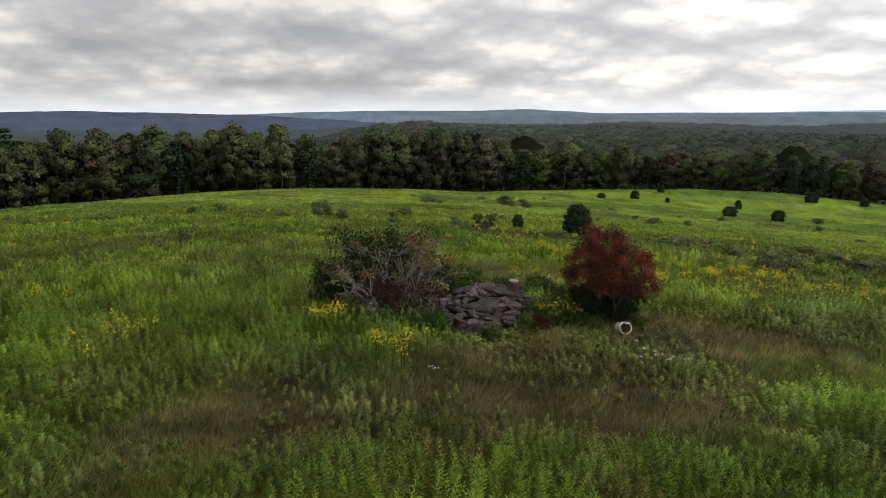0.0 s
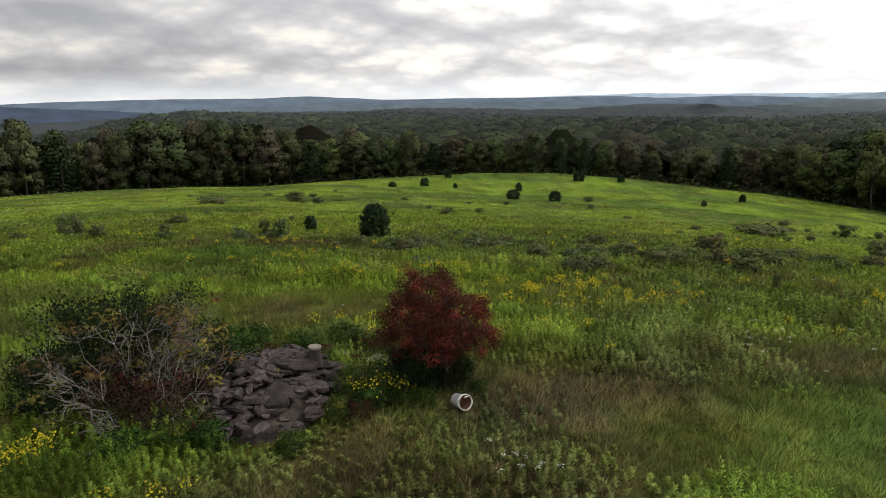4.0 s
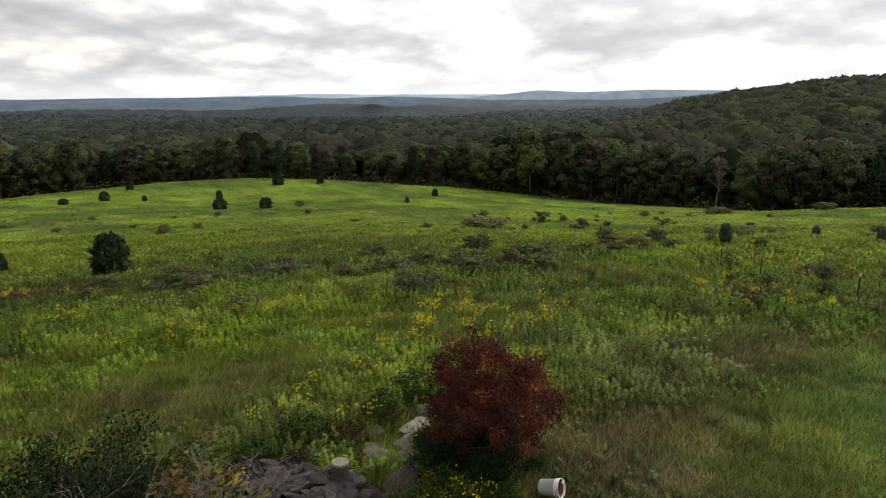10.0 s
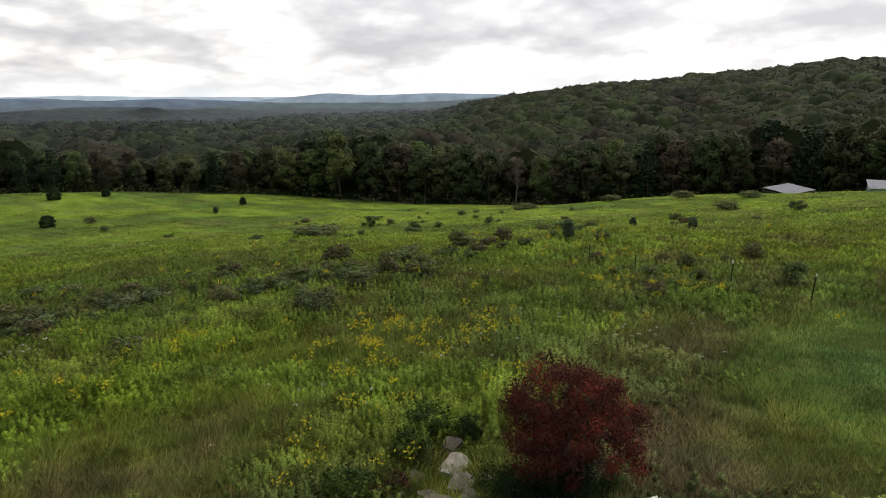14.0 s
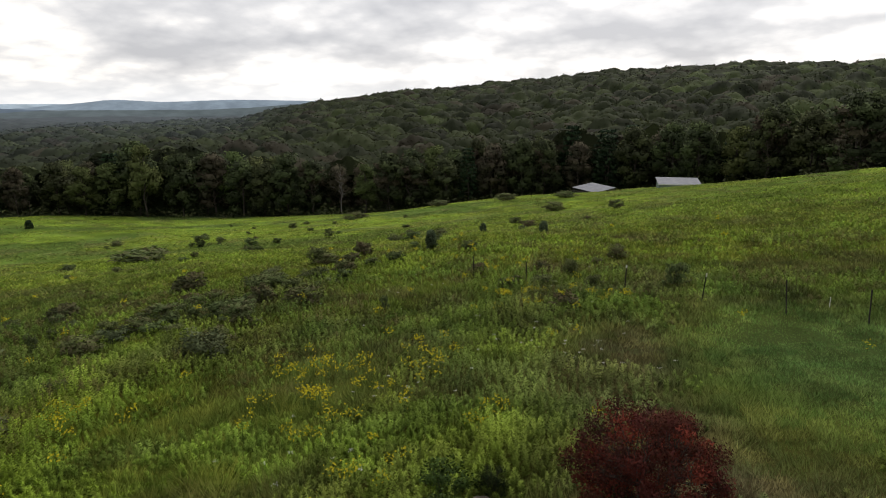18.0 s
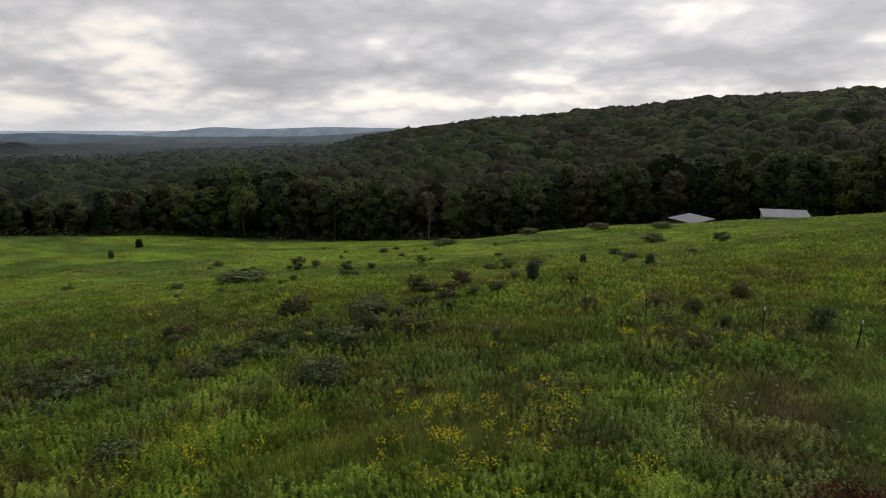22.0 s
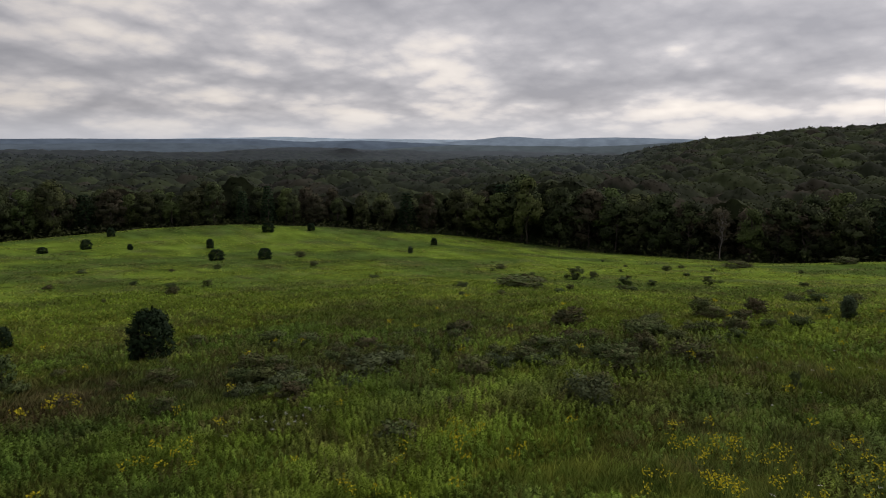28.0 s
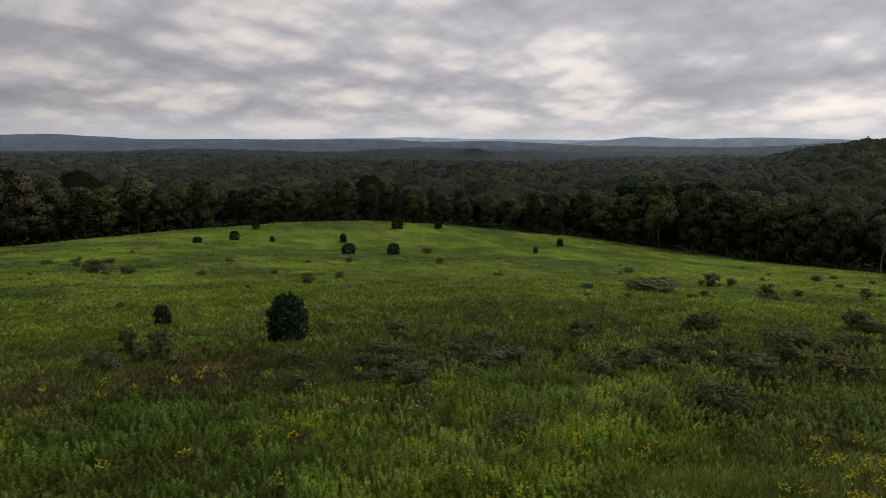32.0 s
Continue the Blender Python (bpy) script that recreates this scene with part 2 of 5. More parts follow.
def tussocks(x, y, cell, seed, tell=False):
    """Domes of uneven height, 0 to 1, one to a cell: tops of tussocks, clumps or crowns. tell: also a number of each dome's own."""
    best, own = np.zeros_like(x), np.zeros_like(x)
    cx, cy = np.floor(x / cell), np.floor(y / cell)
    for i in (-1, 0, 1):
        for j in (-1, 0, 1):
            u, v = (cx + i).astype(np.int64), (cy + j).astype(np.int64)
            key = (u * 374761393 + v * 668265263 + seed * 974634777) & 0x7FFFFFFF
            key = ((key ^ (key >> 13)) * 1274126177) & 0x7FFFFFFF
            key = key ^ (key >> 15)
            px, py = (u + 0.1 + (key & 255) * (0.8 / 255)) * cell, (v + 0.1 + ((key >> 8) & 255) * (0.8 / 255)) * cell
            q = ((x - px) ** 2 + (y - py) ** 2) * (1 / (0.8 * cell) ** 2)
            dome = (0.35 + ((key >> 16) & 255) * (0.65 / 255)) * np.clip(1 - q, 0, 1)
            if tell:
                own = np.where(dome > best, ((key >> 5) & 4095) / 4095, own)
            best = np.maximum(best, dome)
    return (best, own) if tell else best


def step(a, b, x):
    t = np.clip((np.asarray(x, float) - a) / (b - a), 0, 1)
    return t * t * (3 - 2 * t)


# ---------------------------------------------------------------- the lie of the land
HX, HY = -3.0, 18.0                   # the hilltop, about which distances are told
SLOPE = [-0.374, -2.632, -11.762, -7.12, -4.779, 1.21, 3.787, 1.837, 0.902, 3.937, -2.148, -0.308, -0.434, 1.633, -2.779, 1.219, 0.664, 7.297]


def meadow_height(x, y):
    u, v = np.asarray(x, float) / 100, (np.asarray(y, float) - 10) / 100
    r2 = u * u + v * v
    f = 1 / np.sqrt(1 + 0.15 * r2)
    p, q = u * f, v * f
    terms = [1, p, q, p * p, p * q, q * q, p ** 3, p * p * q, p * q * q, q ** 3, p ** 4, p ** 3 * q, (p * q) ** 2, p * q ** 3, q ** 4, np.exp(-r2 / 0.06), u * np.exp(-r2 / 0.3), v * np.exp(-r2 / 0.3)]
    return sum(c * b for c, b in zip(SLOPE, terms))


EDGE_AZ = (-180, -90, -60, -34, -18, 0, 15, 32, 49, 65, 72, 82, 95, 105, 116, 135, 180)
EDGE_D = (150, 160, 190, 198, 192, 205, 212, 214, 204, 184, 170, 168, 170, 150, 124, 112, 150)
TOP_AZ = (-180, -60, -35, -29, -20, -15, -12, -8, -4, 0, 5, 10, 18, 25, 30, 34, 41, 46, 52, 56, 63, 69, 74, 80, 85, 89, 95, 99, 104, 109, 112, 135, 180)
TOP_EL = (-1.5, -1.0, -1.0, -0.9, -0.82, -1.1, -1.9, -1.05, -0.34, -0.6, -2.0, -2.3, -2.75, -3.3, -2.85, -3.6, -4.0, -3.9, -2.7, -2.6, -3.3, -4.0, -3.9, -3.2, -2.2, -1.7, -0.8, -1.1, -0.5, 1.4, 2.0, 2.4, -1.5)
HILL_AZ = (-180, 58, 62, 64.6, 68, 73, 77, 81, 86.5, 90, 93.4, 98.5, 103, 107, 112, 130, 150, 180)
HILL_EL = (-2.6, -2.6, -1.8, -0.85, -0.1, 0.70, 1.10, 1.24, 1.70, 1.95, 2.30, 2.5, 2.66, 2.45, 2.35, 2.1, 0.6, -2.6)


def bearing(x, y):
    return np.degrees(np.arctan2(x - HX, y - HY)), np.hypot(x - HX, y - HY)


def swell(az, at, wide):
    return np.exp(-((az - at) / wide) ** 2)


def land(x, y):
    x, y = np.asarray(x, float), np.asarray(y, float)
    az, d = bearing(x, y)
    near = meadow_height(x, y) + 0.22 * (value_noise(x, y, 5.0, 3) - 0.5) + 0.5 * step(18, 40, d) * (value_noise(x, y, 11.0, 4) - 0.5) + 0.5 * step(40, 90, d) * (value_noise(x, y, 22.0, 5) - 0.5)
    near = near + step(172, 212, d) * (2.2 * swell(az, 27, 13) + 0.6 * swell(az, 52, 12)) - 0.6 * step(60, 120, d) * swell(az, 26, 14) * (1 - step(150, 175, d))
    near = near + step(95, 150, d) * (1.5 * swell(az, 84, 9) - 0.5 * swell(az, 58, 8) - 0.8 * swell(az, 106, 7) - 1.0 * swell(az, -33, 12) - 0.9 * swell(az, 3, 6))
    base = -25.0 - 0.012 * np.clip(d - 700, 0, 2600) + 7 * (value_noise(x, y, 260.0, 11) - 0.5) + 34 * step(400, 1000, d) * (value_noise(x, y, 620.0, 13) - 0.5)
    base = base - 18 * (1 - step(-14, -3, az)) * step(230, 800, d)
    base = base + 9 * np.exp(-((az + 5) / 9.0) ** 2) * step(350, 750, d) * (1 - step(1000, 1600, d))
    # wooded swells one behind the other in the valley
    for at, wide, high, seed in ((560, 90, 9, 61), (900, 130, 17, 62), (1350, 190, 24, 63), (2050, 280, 34, 64)):
        base = base + high * (value_noise(az, az * 0 + 3, 11.0, seed, 3) - 0.35) * np.exp(-((d - at) / wide) ** 2)
    near = near - 0.8 * np.exp(-(((x - 9) / 16) ** 2 + ((y - 66) / 15) ** 2)) + 0.75 * np.exp(-(((x - 46) / 13) ** 2 + ((y - 23) / 10) ** 2)) + 0.4 * np.exp(-(((x - 24) / 7) ** 2 + ((y - 16.5) / 6) ** 2))
    # a knoll that stands up in the valley
    base = base + 9 * swell(az, 39.4, 1.2) * swell(d, 1250, 90)
    top = 7.5 + 720 * np.tan(np.radians(np.interp(az, HILL_AZ, HILL_EL))) - 12
    hill = np.maximum(top + 25, 0) * step(170, 740, d) * (1 - step(800, 1700, d))
    far = base + hill
    edge = np.interp(az, EDGE_AZ, EDGE_D)
    s = step(-15, 70, d - edge)
    return near * (1 - s) + far * s


# ---------------------------------------------------------------- tones of the meadow
LUSH, LIME, OLIVE = np.array((0.106, 0.164, 0.030)), np.array((0.188, 0.270, 0.032)), np.array((0.155, 0.165, 0.055))
FORB = np.array((0.070, 0.090, 0.028))
DRY, MOWN, DARK = np.array((0.132, 0.128, 0.060)), np.array((0.140, 0.265, 0.062)), np.array((0.078, 0.080, 0.030))


HAZE_TONE, HAZE_SHARE = np.array((0.070, 0.086, 0.098)), (0.06, 0.38, 0.68, 0.88, 0.97)   # painted haze: the woods' colours fade to this blue-grey with distance


def blob(x, y, cx, cy, rx, ry):
    return np.exp(-(((x - cx) / rx) ** 2 + ((y - cy) / ry) ** 2) ** 1.5)


def meadow_tint(x, y):
    x, y = np.asarray(x, float), np.asarray(y, float)
    az, d = bearing(x, y)
    n1, n2, n3 = value_noise(x, y, 14, 21), value_noise(x, y, 4, 22), value_noise(x, y, 1.0, 23)
    def mix(c, k, col):
        return c * (1 - k[..., None]) + col * k[..., None]
    c = mix(np.broadcast_to(LUSH, x.shape + (3,)), step(0.38, 0.58, n1), LIME)
    lime = np.clip(0.8 * blob(x, y, 1, 8.2, 3.2, 1.2) + blob(x, y, 7.4, 11.0, 1.1, 1.7) + blob(x, y, 11.2, 19.4, 3, 2) + 0.9 * blob(x, y, 12, 36, 4, 3.5) + blob(x, y, 7, 33, 3.5, 2.2) + 0.8 * blob(x, y, 30, 27, 10, 8) + 0.8 * blob(x, y, 45, 75, 25, 30)
                   + blob(x, y, -12, 22, 7, 10) + 0.8 * blob(x, y, -35, 65, 28, 32) + 0.7 * blob(x, y, -8, 15, 3, 4) + 0.7 * blob(x, y, 22, 40, 30, 3) + 0.7 * blob(x, y, 60, 30, 25, 18) + 0.8 * blob(x, y, 80, 5, 45, 25) + 0.8 * blob(x, y, 52, 9, 24, 14), 0, 1)
    c = mix(c, 0.7 * lime, LIME)
    c = mix(c, 0.5 * step(0.55, 0.72, n2), OLIVE)
    olive = np.clip(blob(x, y, 7.5, 16.2, 4.2, 3.6) + 0.8 * blob(x, y, 3, 14.8, 2.6, 1.6) + blob(x, y, 3, 12.8, 4, 2.4) + blob(x, y, 1.5, 10.6, 3.8, 1.5) + blob(x, y, -3.8, 9.8, 2.4, 3.2) + blob(x, y, 15, 17.2, 4, 2.6) + 0.8 * blob(x, y, 1.8, 26, 3.5, 2.8) + 0.6 * blob(x, y, 12.2, 23.5, 2.6, 2.4) + 0.5 * blob(x, y, 3, 21.5, 3, 1.5), 0, 1)
    c = mix(c, olive * (0.55 + 0.45 * step(0.35, 0.6, n2)), OLIVE)
    dry = np.clip(0.5 * blob(x, y, -3.8, 9.6, 1.5, 3.0) + 0.75 * blob(x, y, 6.2, 15.8, 2.2, 1.8) + 0.6 * blob(x, y, 15, 17.3, 3, 1.8) + 0.4 * blob(x, y, 1.2, 26.5, 2.5, 2) + 0.18 * olive, 0, 1)
    c = mix(c, dry * step(0.40, 0.60, value_noise(x, y, 1.6, 31)) * 0.8, DRY)
    c = mix(c, np.clip(blob(x, y, 15, 10.5, 6, 4.6), 0, 1), MOWN)
    dark = np.clip(0.7 * blob(x, y, 24, 36, 10, 6) + 0.8 * blob(x, y, 15, 45, 8, 5) + 0.5 * blob(x, y, 2, 51, 9, 6) + 0.8 * blob(x, y, 0.5, 20.8, 4, 1.3) + 0.7 * blob(x, y, 3.8, 16.6, 2.2, 1.3) + 0.6 * blob(x, y, -6.2, 11.8, 1.4, 1.8), 0, 1)
    c = mix(c, 0.8 * dark * step(0.2, 0.5, n2), DARK)
    deep = np.clip(0.6 * blob(x, y, 15, 25, 8, 6) + 0.15 * blob(x, y, 27, 28, 11, 10), 0, 1)
    c = mix(c, 0.85 * deep * step(0.2, 0.55, n2), FORB)
    rust = np.clip(blob(x, y, 0.8, 37, 3, 6) + blob(x, y, 2, 47.5, 3.5, 3.5) + blob(x, y, 31, 19, 3.5, 2.2), 0, 1)
    c = mix(c, 0.6 * rust * step(0.42, 0.62, n2), np.array((0.135, 0.095, 0.045)))
    faded = step(0.50, 0.70, value_noise(x, y, 2.4, 35)) * (1 - 0.7 * step(35, 80, d)) * (1 - np.clip(blob(x, y, 15, 10.5, 6, 4.6), 0, 1))
    c = mix(c, 0.42 * faded, np.array((0.130, 0.108, 0.050)))
    patchy = 0.72 + 0.55 * step(0.22, 0.78, n3)
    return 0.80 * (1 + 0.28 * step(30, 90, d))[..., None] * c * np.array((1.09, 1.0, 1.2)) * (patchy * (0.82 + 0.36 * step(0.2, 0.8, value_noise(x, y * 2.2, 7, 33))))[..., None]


def clumps(x, y, cell, seed):
    """A tone for each clump of plants: cells with wavering borders, each of one shade."""
    u = x / cell + 1.4 * (value_noise(x, y, cell * 1.3, seed, 2) - 0.5)
    v = y / cell + 1.4 * (value_noise(x, y, cell * 1.3, seed + 5, 2) - 0.5)
    return lattice(np.floor(u), np.floor(v), seed + 9)


# ---------------------------------------------------------------- ground
def build_ground():
    rings = np.r_[0.0, np.geomspace(1.2, 4900, 210)]
    count = 400
    ang = np.linspace(0, 2 * math.pi, count, endpoint=False)
    R, A = np.meshgrid(rings[1:], ang, indexing="ij")
    X, Y = HX + R * np.sin(A), HY + R * np.cos(A)
    x, y = np.r_[HX, X.ravel()], np.r_[HY, Y.ravel()]
    z = land(x, y)
    me = bpy.data.meshes.new("ground")
    m = len(rings) - 1
    i, j = np.meshgrid(np.arange(m - 1), np.arange(count), indexing="ij")
    k = (j + 1) % count
    quads = np.stack([1 + i * count + j, 1 + i * count + k, 1 + (i + 1) * count + k, 1 + (i + 1) * count + j], -1).reshape(-1, 4)[:, ::-1]
    tris = np.stack([np.zeros(count, int), 1 + (np.arange(count) + 1) % count, 1 + np.arange(count)], -1)[:, ::-1]
    loops = np.r_[quads.ravel(), tris.ravel()].astype(np.int32)
    starts = np.r_[np.arange(len(quads)) * 4, len(quads) * 4 + np.arange(count) * 3].astype(np.int32)
    me.vertices.add(len(x)); me.vertices.foreach_set("co", np.stack([x, y, z], -1).astype(np.float32).ravel())
    me.loops.add(len(loops)); me.loops.foreach_set("vertex_index", loops)
    me.polygons.add(len(starts)); me.polygons.foreach_set("loop_start", starts)
    az, d = bearing(x, y)
    # the same distance haze is painted into the wood's floor
    far = np.interp(d, (250, 600, 1000, 1600, 2600), HAZE_SHARE)[:, None]
    floor = (np.array((0.034, 0.048, 0.020)) * (1 - far) + HAZE_TONE * far) * (0.7 + 0.6 * value_noise(x, y, 60, 41))[:, None]
    s = step(-4, 4, d - np.interp(az, EDGE_AZ, EDGE_D))[:, None]
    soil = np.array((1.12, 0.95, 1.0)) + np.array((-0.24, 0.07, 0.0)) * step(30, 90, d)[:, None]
    # tint is cut up close, so the ground shows as dark gaps between plants
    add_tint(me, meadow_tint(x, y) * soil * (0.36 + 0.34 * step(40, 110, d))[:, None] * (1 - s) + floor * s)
    me.update(calc_edges=True)
    me.polygons.foreach_set("use_smooth", np.ones(len(starts), bool))
    me.materials.append(GROUND)
    tagged(new("ground", me), "rolling hilltop meadow falling away to wooded valleys", "ground", kind="structure")


build_ground()


# ---------------------------------------------------------------- far ridges
def ridge(name, dist, profile, tone, seed, label):
    """A far ridge: its crest's elevation by bearing, in degrees. tone: its colour, haze included."""
    az0, az1 = profile[0][0], profile[-1][0]
    deg = np.arange(az0, az1 + 0.01, 0.2)
    az = np.radians(deg)
    el = np.interp(deg, *zip(*profile))
    el = np.convolve(np.pad(el, 4, mode="edge"), np.ones(9) / 9, "valid")
    h = 7 + (dist + 330) * np.tan(np.radians(el)) + 4.0 * (value_noise(deg, deg * 0 + seed, 2.5, seed, 2) - 0.5) + 2.4 * (value_noise(deg, deg * 0, 0.45, seed + 3, 2) - 0.5)
    low = -95.0
    rows = [np.stack([HX + (dist + back) * np.sin(az), HY + (dist + back) * np.cos(az), low + (h - low) * f], -1)
            for back, f in ((0.0, 0.0), (120.0, 0.5), (260.0, 0.88), (330.0, 1.0), (520.0, 0.7))]
    V = np.stack(rows)
    n = len(az)
    faces = [(k * n + i, k * n + i + 1, (k + 1) * n + i + 1, (k + 1) * n + i) for k in range(4) for i in range(n - 1)]
    me = bpy.data.meshes.new(name)
    me.from_pydata(V.reshape(-1, 3).tolist(), [], faces)
    me.polygons.foreach_set("use_smooth", np.ones(len(faces), bool))
    m = bpy.data.materials.new(name)
    m.use_nodes = True
    node, link = links(m.node_tree)
    p = m.node_tree.nodes["Principled BSDF"]
    co, nz, r = node("ShaderNodeTexCoord"), node("ShaderNodeTexNoise"), node("ShaderNodeValToRGB")
    nz.inputs["Scale"].default_value, nz.inputs["Detail"].default_value, nz.inputs["Roughness"].default_value = 0.009, 9, 0.62
    link(co.outputs["Object"], nz.inputs["Vector"]); link(nz.outputs[0], r.inputs[0])
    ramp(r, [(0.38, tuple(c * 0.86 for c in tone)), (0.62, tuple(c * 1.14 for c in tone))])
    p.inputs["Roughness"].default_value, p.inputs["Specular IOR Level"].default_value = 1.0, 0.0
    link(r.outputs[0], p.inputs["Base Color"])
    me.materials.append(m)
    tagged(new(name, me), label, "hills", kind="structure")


# haze is painted into the ridge tones: blues, palest on the farthest crest
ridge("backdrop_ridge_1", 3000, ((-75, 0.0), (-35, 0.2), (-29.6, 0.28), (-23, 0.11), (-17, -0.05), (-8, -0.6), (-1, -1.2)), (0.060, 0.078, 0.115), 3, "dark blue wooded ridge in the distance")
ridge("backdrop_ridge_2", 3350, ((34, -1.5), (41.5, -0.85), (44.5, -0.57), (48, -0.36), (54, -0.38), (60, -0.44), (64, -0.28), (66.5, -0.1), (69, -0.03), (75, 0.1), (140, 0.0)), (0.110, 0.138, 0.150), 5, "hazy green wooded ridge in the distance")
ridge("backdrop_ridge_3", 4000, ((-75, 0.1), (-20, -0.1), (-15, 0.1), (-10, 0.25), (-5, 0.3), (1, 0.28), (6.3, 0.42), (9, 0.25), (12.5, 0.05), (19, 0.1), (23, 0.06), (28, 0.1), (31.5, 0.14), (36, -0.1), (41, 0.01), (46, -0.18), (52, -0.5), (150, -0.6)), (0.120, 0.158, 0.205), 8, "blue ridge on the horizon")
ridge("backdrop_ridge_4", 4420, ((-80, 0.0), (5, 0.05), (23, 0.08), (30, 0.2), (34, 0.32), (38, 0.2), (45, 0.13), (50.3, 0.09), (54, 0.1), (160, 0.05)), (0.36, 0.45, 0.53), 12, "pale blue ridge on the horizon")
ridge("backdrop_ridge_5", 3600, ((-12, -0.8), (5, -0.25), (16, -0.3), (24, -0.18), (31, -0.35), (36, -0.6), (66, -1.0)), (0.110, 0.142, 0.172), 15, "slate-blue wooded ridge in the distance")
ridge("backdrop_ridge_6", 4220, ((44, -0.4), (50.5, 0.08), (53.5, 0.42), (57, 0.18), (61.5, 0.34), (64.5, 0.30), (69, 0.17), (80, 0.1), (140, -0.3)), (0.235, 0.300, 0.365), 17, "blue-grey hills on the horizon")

HEAP = (1.2, 18.15)                    # the middle of the stone heap


# ---------------------------------------------------------------- woody plants
def tubes(segments, sides=5):
    """Tapered limbs as quads: rows of start, end, radius at start, radius at end."""
    out = []
    for a, b, ra, rb in segments:
        a, b = np.asarray(a, float), np.asarray(b, float)
        d = unit(b - a)
        s = unit(np.cross(d, (0.3, 0.9, 0.2)))
        q = np.cross(d, s)
        ang = np.linspace(0, 2 * math.pi, sides + 1)
        ring = np.cos(ang)[:, None] * s + np.sin(ang)[:, None] * q
        lo, hi = a + ring * ra, b + ring * rb
        out.append(np.stack([lo[:-1], lo[1:], hi[1:], hi[:-1]], 1))
    return np.concatenate(out)


def limb(r, a, b, ra, rb, bend=0.12, n=4):
    """A limb from a to b in n bent pieces."""
    a, b = np.asarray(a, float), np.asarray(b, float)
    t = np.linspace(0, 1, n + 1)[:, None]
    pts = a + (b - a) * t + r.normal(size=(n + 1, 3)) * np.linalg.norm(b - a) * bend * (t * (1 - t) * 2)
    rad = ra + (rb - ra) * t[:, 0]
    return [(pts[k], pts[k + 1], rad[k], rad[k + 1]) for k in range(n)], pts


def foliage_cloud(r, centres, spread, per, length, width, tones, flat=0.75, droop=0.0):
    """Leaves round clump centres; each clump has a tone of its own."""
    n = len(centres)
    c = np.repeat(centres, per, 0)
    sp = np.repeat(np.broadcast_to(spread, n), per)[:, None]
    off = unit(r.normal(size=(n * per, 3))) * (r.random((n * per, 1)) ** 0.45) * sp * (1, 1, flat)
    axis = r.normal(size=(n * per, 3)) + (0, 0, -droop)
    size = 0.65 + 0.7 * r.random(n * per)
    faces = leaves(c + off, axis, length * size, width * size, r, off + 0.5 * np.linalg.norm(off, axis=1, keepdims=True) * r.normal(size=off.shape))
    tones = np.asarray(tones, float)
    clump = tones[r.integers(len(tones), size=n)] * (0.72 + 0.56 * r.random((n, 1)))
    mid = centres.mean(0) * (1, 1, 0.85)
    lie = unit(off) * 0.7 + unit(c - mid) * 0.6 + r.normal(size=(n * per, 3)) * 0.12 + (0, 0, 0.25)
    return faces, (np.repeat(clump, per, 0) * (0.84 + 0.32 * r.random((n * per, 1))), lie)


def plant(name, wood, faces, tint, wood_mat, leaf_mat, label, category, wood_name="trunk", crown_name="crown"):
    root = new(name)
    root.empty_display_size = 0.2
    if wood is not None:
        t = new(wood_name, mesh_of(wood_name, wood, 4, wood_mat))
        t.parent = root
    if faces is not None:
        c = new(crown_name, mesh_of(crown_name, faces, 4, leaf_mat, tint))
        c.parent = root
    return tagged(root, label, category)


GREENS = ((0.046, 0.056, 0.027), (0.058, 0.070, 0.031), (0.038, 0.045, 0.024), (0.068, 0.084, 0.034))
PALE_GREENS = ((0.090, 0.115, 0.042), (0.076, 0.100, 0.036), (0.104, 0.128, 0.050))
BROWNISH = ((0.080, 0.066, 0.046), (0.066, 0.060, 0.040), (0.088, 0.074, 0.052))
PINES = ((0.024, 0.044, 0.020), (0.030, 0.052, 0.024), (0.018, 0.034, 0.017))


